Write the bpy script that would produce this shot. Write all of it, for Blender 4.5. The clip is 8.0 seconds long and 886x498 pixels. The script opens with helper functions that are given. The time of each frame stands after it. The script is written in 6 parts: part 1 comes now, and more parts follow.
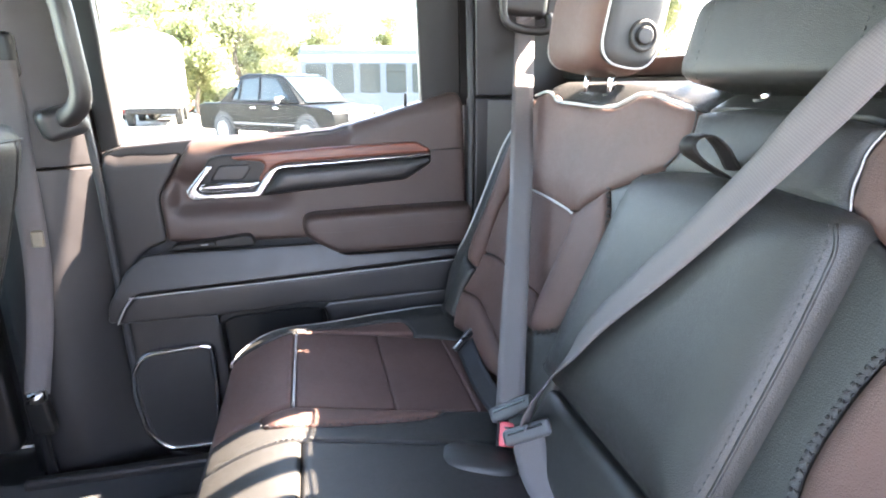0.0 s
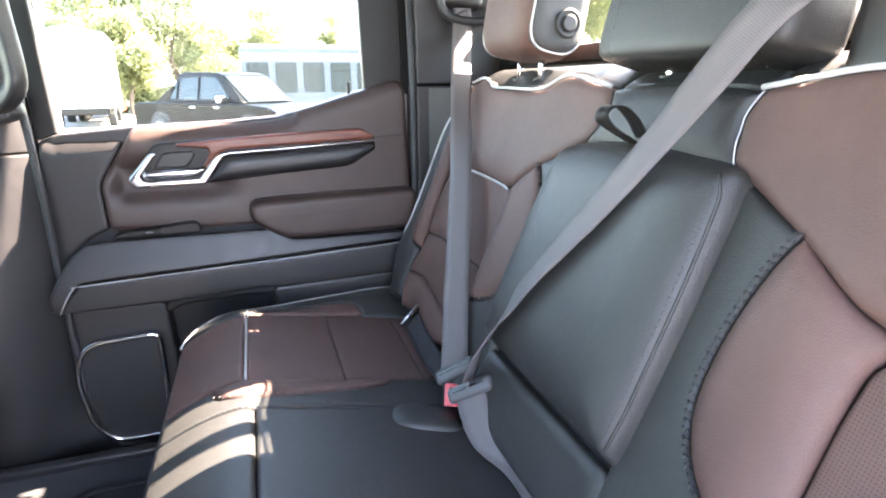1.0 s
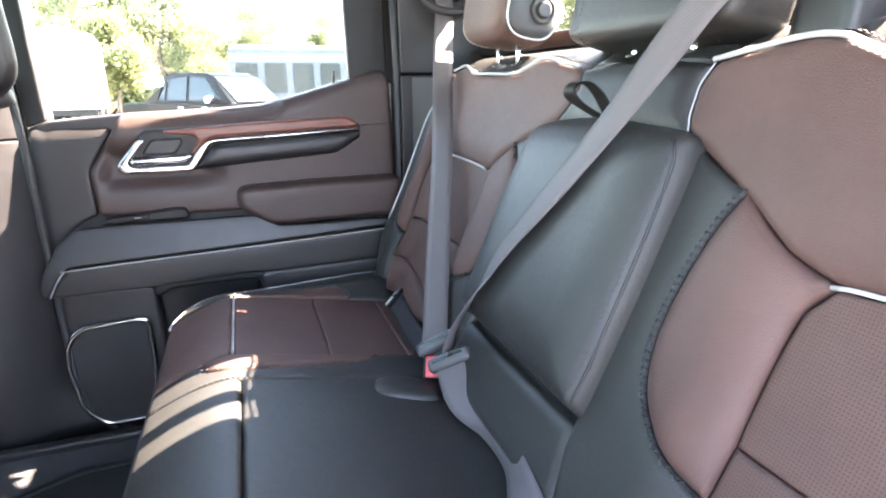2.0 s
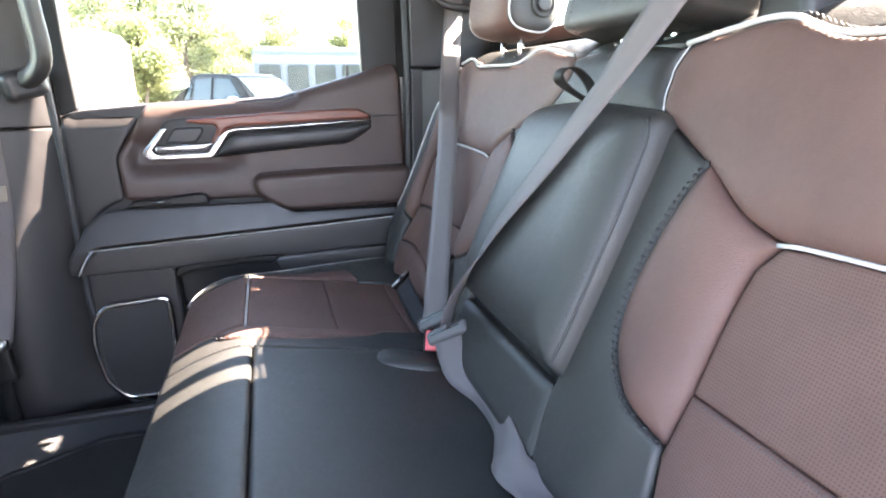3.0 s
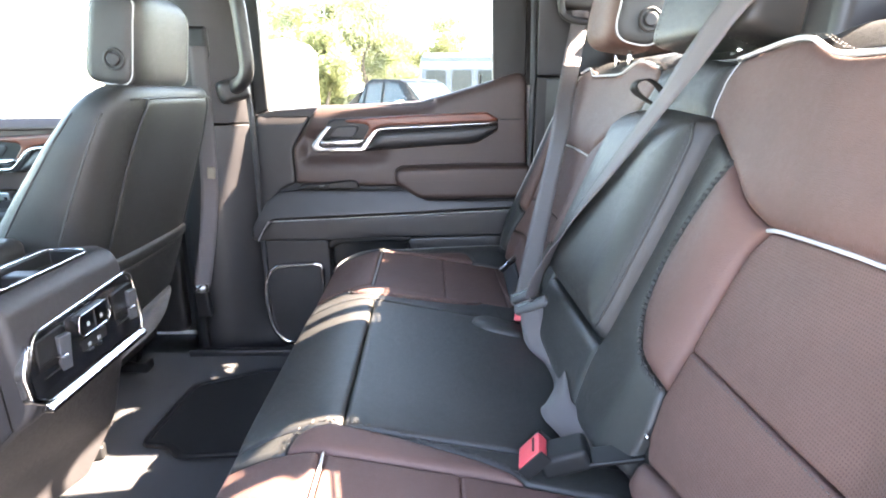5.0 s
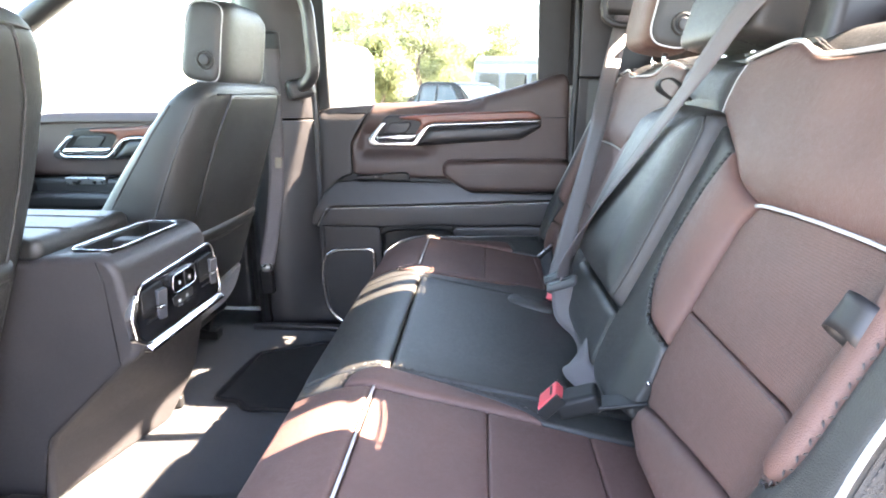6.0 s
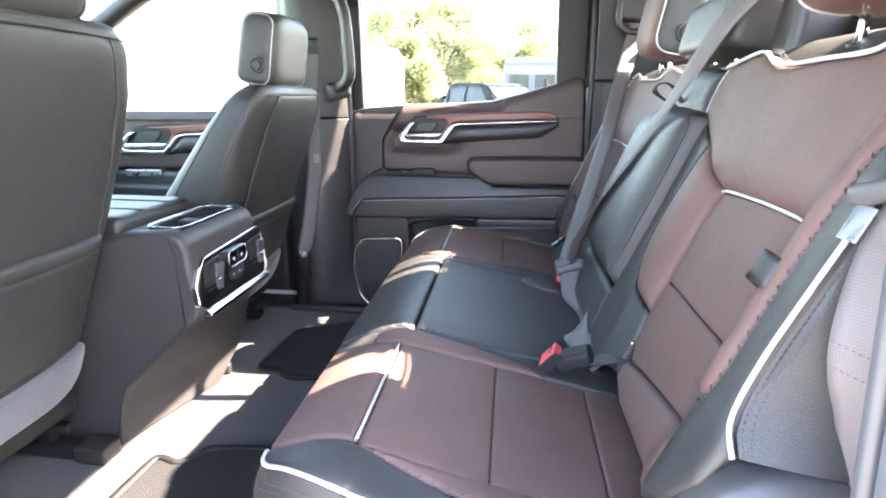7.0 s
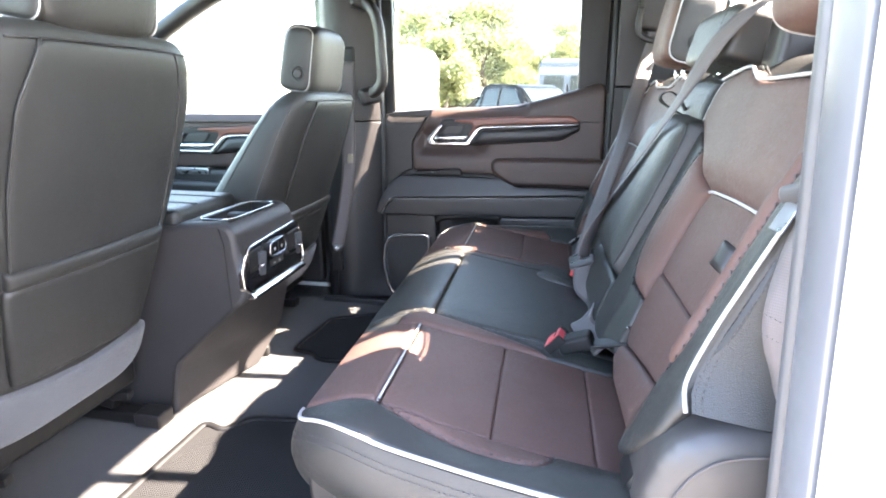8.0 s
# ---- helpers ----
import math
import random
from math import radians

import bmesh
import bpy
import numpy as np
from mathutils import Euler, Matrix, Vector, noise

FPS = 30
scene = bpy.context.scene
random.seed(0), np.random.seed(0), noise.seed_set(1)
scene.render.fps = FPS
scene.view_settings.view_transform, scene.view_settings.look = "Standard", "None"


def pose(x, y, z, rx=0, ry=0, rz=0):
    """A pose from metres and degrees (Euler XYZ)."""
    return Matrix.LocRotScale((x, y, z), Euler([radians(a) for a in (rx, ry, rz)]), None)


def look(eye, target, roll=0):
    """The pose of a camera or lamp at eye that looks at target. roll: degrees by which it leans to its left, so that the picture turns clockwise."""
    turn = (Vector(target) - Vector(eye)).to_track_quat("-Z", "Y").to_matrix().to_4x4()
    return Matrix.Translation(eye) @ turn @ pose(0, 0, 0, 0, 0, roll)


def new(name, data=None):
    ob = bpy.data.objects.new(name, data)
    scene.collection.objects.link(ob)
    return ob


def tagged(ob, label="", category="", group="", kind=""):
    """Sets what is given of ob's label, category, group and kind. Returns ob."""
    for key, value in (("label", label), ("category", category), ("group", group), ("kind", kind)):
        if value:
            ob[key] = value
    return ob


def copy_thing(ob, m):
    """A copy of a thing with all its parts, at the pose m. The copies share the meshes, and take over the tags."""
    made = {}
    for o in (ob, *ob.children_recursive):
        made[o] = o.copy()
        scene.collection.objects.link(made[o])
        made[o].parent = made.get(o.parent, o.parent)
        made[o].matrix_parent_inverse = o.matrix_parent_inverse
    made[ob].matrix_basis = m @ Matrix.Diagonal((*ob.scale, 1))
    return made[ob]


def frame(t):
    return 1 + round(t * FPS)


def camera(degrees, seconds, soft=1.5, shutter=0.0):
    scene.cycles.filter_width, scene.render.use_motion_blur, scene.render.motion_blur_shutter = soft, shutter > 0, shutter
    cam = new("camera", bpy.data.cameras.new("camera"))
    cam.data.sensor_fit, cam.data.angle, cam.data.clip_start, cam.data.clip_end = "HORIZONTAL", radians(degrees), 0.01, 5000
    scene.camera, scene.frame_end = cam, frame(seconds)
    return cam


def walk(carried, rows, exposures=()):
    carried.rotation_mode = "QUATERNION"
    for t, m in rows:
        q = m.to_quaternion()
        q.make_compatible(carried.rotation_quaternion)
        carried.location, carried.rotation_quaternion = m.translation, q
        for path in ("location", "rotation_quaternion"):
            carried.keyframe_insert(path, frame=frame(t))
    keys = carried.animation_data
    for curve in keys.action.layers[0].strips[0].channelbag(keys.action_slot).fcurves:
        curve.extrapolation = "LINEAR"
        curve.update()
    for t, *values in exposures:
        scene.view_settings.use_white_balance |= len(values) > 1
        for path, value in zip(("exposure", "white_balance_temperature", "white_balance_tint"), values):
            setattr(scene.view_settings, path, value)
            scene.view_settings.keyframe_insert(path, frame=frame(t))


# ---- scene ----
cam = camera(76.3, 8.0, soft=2.0)
PATH = [
    (0.0, (0.0125, -0.5156, 0.8529), (0.3850, 1.1123, 0.3622), -0.4),
    (0.5, (0.0157, -0.5486, 0.8482), (0.4631, 1.0606, 0.3596), -0.4),
    (1.0, (0.0061, -0.5785, 0.8259), (0.5265, 1.0072, 0.3344), -0.4),
    (1.5, (0.0054, -0.5973, 0.8123), (0.5544, 0.9796, 0.3226), -0.5),
    (3.0, (0.0207, -0.6941, 0.7745), (0.5111, 0.9041, 0.2931), -0.3),
    (3.5, (0.0158, -0.7203, 0.7748), (0.4262, 0.9011, 0.2956), -0.2),
    (4.0, (0.0460, -0.7694, 0.7756), (0.3297, 0.8815, 0.3044), -0.1),
    (4.5, (0.0724, -0.8279, 0.7834), (0.2250, 0.8405, 0.3117), -0.1),
    (6.0, (0.1003, -1.0210, 0.7678), (-0.0092, 0.6541, 0.3094), 0.4),
    (6.5, (0.1169, -1.0967, 0.7707), (-0.0308, 0.5743, 0.3088), 0.5),
    (7.0, (0.1270, -1.1700, 0.7700), (-0.0660, 0.4979, 0.3132), 0.6),
    (7.5, (0.1592, -1.2205, 0.7803), (-0.1046, 0.4386, 0.3261), 0.6),
    (8.0, (0.1689, -1.2797, 0.7846), (-0.1223, 0.3744, 0.3287), 0.7),
]
walk(cam, [(t, look(eye, target, roll)) for t, eye, target, roll in PATH], exposures=[(0.0, 5.68, 7500, 21), (4.0, 5.60, 7550, 20), (6.0, 5.66, 7700, 20), (8.0, 5.32, 7450, 18)])

# ---- light: sun from behind the cab and the passenger side, through the rear window ----
SUN = Vector((1.0, 0.125, 0.91)).normalized()
world = bpy.data.worlds.new("world")
scene.world = world
world.use_nodes = True
sky = world.node_tree.nodes.new("ShaderNodeTexSky")
sky.sky_type, sky.sun_disc = "NISHITA", False
sky.sun_elevation = math.asin(SUN.z)
sky.sun_rotation = math.atan2(SUN.x, SUN.y)
world.node_tree.links.new(sky.outputs[0], world.node_tree.nodes["Background"].inputs[0])
world.node_tree.nodes["Background"].inputs[1].default_value = 0.15
sun_data = bpy.data.lights.new("sun", "SUN")
sun_data.energy, sun_data.angle, sun_data.color = 4.3, radians(0.53), (1.0, 0.95, 0.87)
sun = new("sun", sun_data)
sun.matrix_world = look(SUN * 30, (0, 0, 0))


# ---- materials ----
class Nodes:
    """A small builder for node materials."""

    def __init__(self, name):
        self.mat = bpy.data.materials.new(name)
        self.mat.use_nodes = True
        self.tree = self.mat.node_tree
        self.bsdf = self.tree.nodes["Principled BSDF"]
        self.out = self.tree.nodes["Material Output"]
        self.coord = self.tree.nodes.new("ShaderNodeTexCoord").outputs["Object"]

    def node(self, kind, **sockets):
        n = self.tree.nodes.new(kind)
        for key, value in sockets.items():
            self.put(n.inputs[key.replace("_", " ")], value)
        return n

    def put(self, socket, value):
        if isinstance(value, bpy.types.NodeSocket):
            self.tree.links.new(value, socket)
        else:
            socket.default_value = value

    def noise(self, scale, detail=4.0, rough=0.55):
        return self.node("ShaderNodeTexNoise", Vector=self.coord, Scale=scale, Detail=detail, Roughness=rough).outputs["Fac"]

    def span(self, fac, lo, hi, a=0.3, b=0.7):
        n = self.node("ShaderNodeMapRange", Value=fac)
        n.inputs[1].default_value, n.inputs[2].default_value = a, b
        n.inputs[3].default_value, n.inputs[4].default_value = lo, hi
        return n.outputs[0]

    def mix(self, fac, a, b):
        n = self.tree.nodes.new("ShaderNodeMix")
        n.data_type = "RGBA"
        self.put(n.inputs[0], fac)
        self.put(n.inputs[6], a)
        self.put(n.inputs[7], b)
        return n.outputs[2]

    def bump(self, height, strength, distance, under=None):
        n = self.node("ShaderNodeBump", Height=height, Strength=strength, Distance=distance)
        if under is not None:
            self.put(n.inputs["Normal"], under)
        return n.outputs[0]

    def set(self, **sockets):
        for key, value in sockets.items():
            self.put(self.bsdf.inputs[key.replace("_", " ")], value)
        return self.mat


def rgb(r, g, b):
    return (r, g, b, 1.0)


def tone(c, k):
    return (c[0] * k, c[1] * k, c[2] * k, 1.0)


def leather(name, base, rough=0.42, grain=0.35, perforated=False, spec=0.5):
    n = Nodes(name)
    pores = n.node("ShaderNodeTexVoronoi", Vector=n.coord, Scale=420.0)
    pores.feature = "DISTANCE_TO_EDGE"
    wide = n.noise(9.0, 3.0)
    fine = n.noise(160.0, 3.0)
    colour = n.mix(n.span(wide, 0.0, 1.0), tone(base, 0.86), tone(base, 1.12))
    normal = n.bump(n.span(pores.outputs["Distance"], 0.0, 1.0, 0.0, 0.25), grain, 0.0005)
    normal = n.bump(n.noise(22.0, 2.0), 0.07, 0.004, normal)
    if perforated:
        shift = n.node("ShaderNodeMapping", Vector=n.coord)
        shift.inputs["Scale"].default_value = (0.0, 330.0, 330.0)
        holes = n.node("ShaderNodeTexVoronoi", Vector=shift.outputs[0], Scale=1.0, Randomness=0.0)
        dots = n.span(holes.outputs["Distance"], 1.0, 0.0, 0.2, 0.3)
        colour = n.mix(dots, colour, tone(base, 0.6))
        normal = n.bump(dots, -0.3, 0.0008, normal)
    return n.set(Base_Color=colour, Roughness=n.span(fine, rough - 0.05, rough + 0.08), Normal=normal, Specular_IOR_Level=spec)


def plastic(name, base, rough=0.55, grain=0.2, scale=700.0, spec=0.5):
    n = Nodes(name)
    colour = n.mix(n.span(n.noise(6.0), 0.0, 1.0), tone(base, 0.9), tone(base, 1.1))
    normal = n.bump(n.noise(scale, 2.0), grain, 0.0004)
    return n.set(Base_Color=colour, Roughness=n.span(n.noise(40.0), rough - 0.06, rough + 0.06), Normal=normal, Specular_IOR_Level=spec)


def cloth(name, base, scale=900.0, rough=0.95, strength=0.6):
    n = Nodes(name)
    tufts = n.noise(scale, 2.0, 0.7)
    dirt = n.noise(12.0, 5.0)
    colour = n.mix(n.span(tufts, 0.0, 1.0), tone(base, 0.6), tone(base, 1.35))
    colour = n.mix(n.span(dirt, 0.0, 0.25), colour, tone(base, 0.55))
    return n.set(Base_Color=colour, Roughness=rough, Normal=n.bump(tufts, strength, 0.0015), Sheen_Weight=0.15)


def metal(name, base, rough):
    n = Nodes(name)
    return n.set(Base_Color=base, Metallic=1.0, Roughness=n.span(n.noise(60.0), rough * 0.7, rough * 1.4))


def webbing(name, base, sheen=0.2):
    n = Nodes(name)
    uv = n.tree.nodes.new("ShaderNodeTexCoord").outputs["UV"]
    wave = n.node("ShaderNodeTexWave", Vector=uv, Scale=1.15, Distortion=0.3)
    wave.bands_direction = "Y"
    rib = n.node("ShaderNodeTexWave", Vector=uv, Scale=1.5)
    rib.bands_direction = "X"
    weave = n.mix(0.5, wave.outputs["Color"], rib.outputs["Color"])
    colour = n.mix(weave, tone(base, 0.76), tone(base, 1.12))
    return n.set(Base_Color=colour, Roughness=0.6, Normal=n.bump(weave, 0.35, 0.0004), Sheen_Weight=sheen, Specular_IOR_Level=0.2 + sheen)


def wood_veneer(name):
    n = Nodes(name)
    m = n.node("ShaderNodeMapping", Vector=n.coord)
    m.inputs["Scale"].default_value = (3.0, 30.0, 60.0)
    g = n.node("ShaderNodeTexNoise", Vector=m.outputs[0], Scale=4.0, Detail=6.0).outputs["Fac"]
    colour = n.mix(n.span(g, 0.0, 1.0), rgb(0.060, 0.012, 0.005), rgb(0.17, 0.036, 0.014))
    return n.set(Base_Color=colour, Roughness=0.42, Coat_Weight=0.15, Coat_Roughness=0.25)


def glass(name, tint=(0.93, 0.97, 0.96), gloss=1.0):
    n = Nodes(name)
    clear = n.node("ShaderNodeBsdfTransparent", Color=(*tint, 1.0))
    shine = n.node("ShaderNodeBsdfGlossy", Roughness=0.02)
    facing = n.node("ShaderNodeLayerWeight", Blend=0.5).outputs["Facing"]
    power = n.tree.nodes.new("ShaderNodeMath")
    power.operation = "POWER"
    n.put(power.inputs[0], facing)
    power.inputs[1].default_value = 5.0
    mixer = n.node("ShaderNodeMixShader", Fac=n.span(power.outputs[0], 0.03 * gloss, 0.6 * gloss, 0.0, 1.0))
    n.tree.links.new(clear.outputs[0], mixer.inputs[1])
    n.tree.links.new(shine.outputs[0], mixer.inputs[2])
    n.tree.links.new(mixer.outputs[0], n.out.inputs[0])
    return n.mat


BLACK = leather("leather_black", (0.0222, 0.0218, 0.0203), 0.43, spec=0.38)
BROWN = leather("leather_brown", (0.085, 0.0475, 0.0395), 0.54, spec=0.24)
PERF = leather("leather_brown_perforated", (0.085, 0.0475, 0.0395), 0.56, perforated=True, spec=0.24)
PIPING = plastic("piping_silver", (0.36, 0.35, 0.34), 0.45, 0.05)
THREAD = plastic("thread_dark", (0.055, 0.048, 0.046), 0.7, 0.1)
CHAIN = plastic("thread_grey", (0.026, 0.023, 0.022), 0.7, 0.1)
THREAD_BLACK = plastic("thread_black", (0.03, 0.03, 0.03), 0.7, 0.1)
TRIM = plastic("trim_charcoal", (0.0145, 0.0131, 0.0134), 0.45, spec=0.46)
TRIM_BROWN = leather("trim_brown", (0.044, 0.0265, 0.0225), 0.46, 0.2, spec=0.42)
TRIM_DARK = plastic("trim_black", (0.008, 0.0078, 0.0078), 0.46, spec=0.3)
GLOSS = plastic("gloss_black", (0.008, 0.008, 0.009), 0.12, 0.0)
HEADLINER = cloth("headliner_cloth", (0.016, 0.0155, 0.015), 500.0, 0.95, 0.2)
CARPET = cloth("carpet_charcoal", (0.0092, 0.0090, 0.0094))
MAT_RUBBER = plastic("mat_rubber", (0.006, 0.006, 0.0065), 0.6, 0.5, 220.0, spec=0.25)
FELT = cloth("felt_grey", (0.076, 0.076, 0.081), 1200.0, 0.95, 0.25)
CHROME = metal("chrome", (0.55, 0.55, 0.56, 1.0), 0.16)
SATIN = metal("satin_metal", (0.45, 0.45, 0.45, 1.0), 0.3)
WEB = webbing("belt_webbing", (0.102, 0.090, 0.090), 0.03)
STRAP = webbing("strap_webbing", (0.010, 0.008, 0.0075), 0.0)
WOOD = wood_veneer("wood_veneer")
RED = plastic("red_plastic", (0.60, 0.065, 0.075), 0.4, 0.05)
WHITE_MARK = plastic("mark_white", (0.30, 0.30, 0.30), 0.5, 0.0)
GLASS = glass("window_glass", (0.74, 0.77, 0.74), 0.28)
SCREEN_GLASS = glass("windscreen_glass", (0.70, 0.75, 0.70), 0.2)
RUBBER = plastic("seal_rubber", (0.016, 0.016, 0.017), 0.6, 0.2)
PAINT = plastic("body_paint_white", (0.70, 0.71, 0.72), 0.2, 0.0)
# Body white again, with the jamb's shade put into the grey.
JAMB = plastic("jamb_paint_shaded", (0.082, 0.087, 0.096), 0.35, 0.0)
SEAL_GREY = plastic("seal_grey", (0.050, 0.052, 0.056), 0.5, 0.1)


# ---- building helpers ----
from mathutils.geometry import delaunay_2d_cdt


def smooth_step(a, b, x):
    t = max(0.0, min(1.0, (x - a) / (b - a)))
    return t * t * (3 - 2 * t)


def thing(name, label, category, group="", kind=""):
    return tagged(new(name), label, category, group, kind)


def mesh_object(name, bm, material, parent=None, label="", smooth=True):
    data = bpy.data.meshes.new(name)
    bm.to_mesh(data)
    bm.free()
    data.materials.append(material)
    if smooth:
        data.shade_smooth()
    ob = new(name, data)
    areas = sorted(p.area for p in data.polygons)
    if smooth and len(areas) < 1500 and areas[-1] > 6 * areas[len(areas) // 2]:
        ob.modifiers.new("normals", "WEIGHTED_NORMAL")
    if parent is not None:
        ob.parent = parent
    if label:
        ob["label"] = label
    return ob


def part(name, bm, material, parent, label="", smooth=True):
    return mesh_object(name, bm, material, parent, label, smooth)


def curve(points, n=10):
    """A smooth curve through the points (Catmull-Rom)."""
    p = [Vector(q) for q in points]
    if len(p) < 3:
        return [p[0].lerp(p[-1], i / n) for i in range(n + 1)]
    ext = [p[0] * 2 - p[1], *p, p[-1] * 2 - p[-2]]
    out = []
    for i in range(1, len(ext) - 2):
        a, b, c, d = ext[i - 1], ext[i], ext[i + 1], ext[i + 2]
        for k in range(n):
            t = k / n
            out.append(0.5 * (2 * b + (c - a) * t + (2 * a - 5 * b + 4 * c - d) * t * t + (3 * b - a - 3 * c + d) * t**3))
    out.append(p[-1])
    return out


def resample(points, step, closed=False):
    p = [Vector(q) for q in points]
    if closed:
        p.append(p[0].copy())
    seg = [(p[i + 1] - p[i]).length for i in range(len(p) - 1)]
    total = sum(seg)
    n = max(3 if closed else 1, round(total / step))
    out, i, done = [], 0, 0.0
    for k in range(n if closed else n + 1):
        want = min(total * k / n, total - 1e-9)
        while i < len(seg) - 1 and done + seg[i] < want:
            done += seg[i]
            i += 1
        out.append(p[i].lerp(p[i + 1], (want - done) / max(seg[i], 1e-9)))
    return out


def rounded(poly, radius, n=5):
    """A polygon with its corners rounded."""
    p = [Vector(q[:2]) for q in poly]
    out = []
    for i, b in enumerate(p):
        a, c = p[i - 1], p[(i + 1) % len(p)]
        r = min(radius, (a - b).length * 0.45, (c - b).length * 0.45)
        u, v = b + (a - b).normalized() * r, b + (c - b).normalized() * r
        for k in range(n + 1):
            t = k / n
            out.append(u * (1 - t) ** 2 + b * 2 * t * (1 - t) + v * t * t)
    return out


def edge_distance(pts, loop):
    """Distance of each point to the loop, and whether it lies inside."""
    a, b = loop, np.roll(loop, -1, 0)
    d = b - a
    rel = pts[:, None] - a[None]
    t = np.clip((rel * d).sum(-1) / np.maximum((d * d).sum(-1), 1e-12), 0, 1)
    dist = np.sqrt(((rel - t[..., None] * d) ** 2).sum(-1)).min(1)
    cross = (a[None, :, 1] > pts[:, None, 1]) != (b[None, :, 1] > pts[:, None, 1])
    with np.errstate(divide="ignore", invalid="ignore"):
        at = (b - a)[None, :, 0] * (pts[:, None, 1] - a[None, :, 1]) / (b - a)[None, :, 1] + a[None, :, 0]
    inside = (cross & (pts[:, None, 0] < at)).sum(1) % 2 == 1
    return dist, inside


def surface_normal(surf, a, b, flip):
    e = 1e-4
    n = (Vector(surf(a + e, b)) - Vector(surf(a - e, b))).cross(Vector(surf(a, b + e)) - Vector(surf(a, b - e)))
    n.normalize()
    return -n if flip else n


def patch_mesh(surf, poly, puff=0.008, r=0.012, step=0.012, skirt=0.012, flip=False, holes=None):
    """An upholstered or moulded panel: the outline poly on the surface surf(a, b), rising by puff over the distance r from its edge,
    with its rim turned down by skirt."""
    loop2 = resample([Vector((q[0], q[1])) for q in poly], min(step * 0.7, max(r, 0.004)), closed=True)
    loop = np.array([(q.x, q.y) for q in loop2])
    area = 0.5 * (loop[:, 0] * np.roll(loop[:, 1], -1) - loop[:, 1] * np.roll(loop[:, 0], -1)).sum()
    if area < 0:
        loop = loop[::-1].copy()
    tangent = np.roll(loop, -1, 0) - np.roll(loop, 1, 0)
    tangent /= np.maximum(np.linalg.norm(tangent, axis=1, keepdims=True), 1e-9)
    inward = np.stack([-tangent[:, 1], tangent[:, 0]], 1)
    pts = [loop]
    for f in (0.12, 0.35, 0.68, 1.0):
        ring = loop + inward * r * f
        dist, inside = edge_distance(ring, loop)
        pts.append(ring[inside & (dist > r * f * 0.93)])
    lo, hi = loop.min(0), loop.max(0)
    gx, gy = np.meshgrid(np.arange(lo[0], hi[0], step), np.arange(lo[1], hi[1], step))
    gx = gx + (np.arange(gx.shape[0]) % 2)[:, None] * step * 0.5
    grid = np.stack([gx.ravel(), gy.ravel()], 1)
    if len(grid):
        dist, inside = edge_distance(grid, loop)
        pts.append(grid[inside & (dist > r + step * 0.55)])
    flat = np.concatenate(pts)
    n0 = len(loop)
    verts, _, faces, *_ = delaunay_2d_cdt([Vector(q) for q in flat], [(i, (i + 1) % n0) for i in range(n0)], [list(range(n0))], 1, 1e-6)
    where = np.array([(v.x, v.y) for v in verts])
    dist, _ = edge_distance(where, loop)
    k = np.clip(dist / r, 0, 1)
    rise = puff * np.sqrt(np.maximum(0, 1 - (1 - k) ** 2))
    bm = bmesh.new()
    made, under = [], {}
    for (a, b), h in zip(where, rise):
        made.append(bm.verts.new(Vector(surf(a, b)) + surface_normal(surf, a, b, flip) * h))
    for f in faces:
        if len(set(f)) == 3:
            try:
                bm.faces.new([made[i] for i in (reversed(f) if flip else f)])
            except ValueError:
                pass
    place = {v: i for i, v in enumerate(made)}
    if skirt > 0:
        for e in [e for e in bm.edges if len(e.link_faces) == 1]:
            for v in e.verts:
                if v not in under:
                    i = place[v]
                    under[v] = bm.verts.new(v.co - surface_normal(surf, *where[i], flip) * skirt)
            a, b = e.verts
            bm.faces.new((a, b, under[b], under[a]))
    bmesh.ops.recalc_face_normals(bm, faces=bm.faces)
    return bm


def patch(name, surf, poly, material, parent, label="", **shape):
    return part(name, patch_mesh(surf, poly, **shape), material, parent, label)


def sweep(points, section, ups=None, closed=False, cap=True):
    """A closed section (list of 2D) swept along the points; ups gives the section's second axis."""
    p = [Vector(q) for q in points]
    bm = bmesh.new()
    rings = []
    uv = bm.loops.layers.uv.new("UVMap")
    side = None
    n = len(p)
    for i in range(n):
        ahead = (p[(i + 1) % n] if closed or i + 1 < n else p[i]) - (p[i - 1] if closed or i > 0 else p[i])
        ahead.normalize()
        up = Vector(ups[i]) if ups is not None else (side if side is not None else (Vector((0, 0, 1)) if abs(ahead.z) < 0.9 else Vector((1, 0, 0))))
        up = (up - ahead * up.dot(ahead)).normalized()
        side = up
        across = ahead.cross(up)
        rings.append([bm.verts.new(p[i] + across * a + up * b) for a, b in section])
    m = len(section)
    length, along = [0.0], 0.0
    for i in range(1, n + 1):
        along += (p[i % n] - p[i - 1]).length
        length.append(along)
    for i in range(n if closed else n - 1):
        u, v = rings[i], rings[(i + 1) % n]
        for k in range(m):
            f = bm.faces.new((u[k], u[(k + 1) % m], v[(k + 1) % m], v[k]))
            for loop, (a, b) in zip(f.loops, ((k, i), (k + 1, i), (k + 1, i + 1), (k, i + 1))):
                loop[uv].uv = (section[a % m][0] * 100, length[b] * 100)
    if cap and not closed:
        bm.faces.new(list(reversed(rings[0])))
        bm.faces.new(rings[-1])
    return bm


def circle(r, n=8):
    return [(r * math.cos(2 * math.pi * k / n), r * math.sin(2 * math.pi * k / n)) for k in range(n)]


def tube(points, r, n=8, closed=False):
    return sweep(points, circle(r, n), closed=closed)


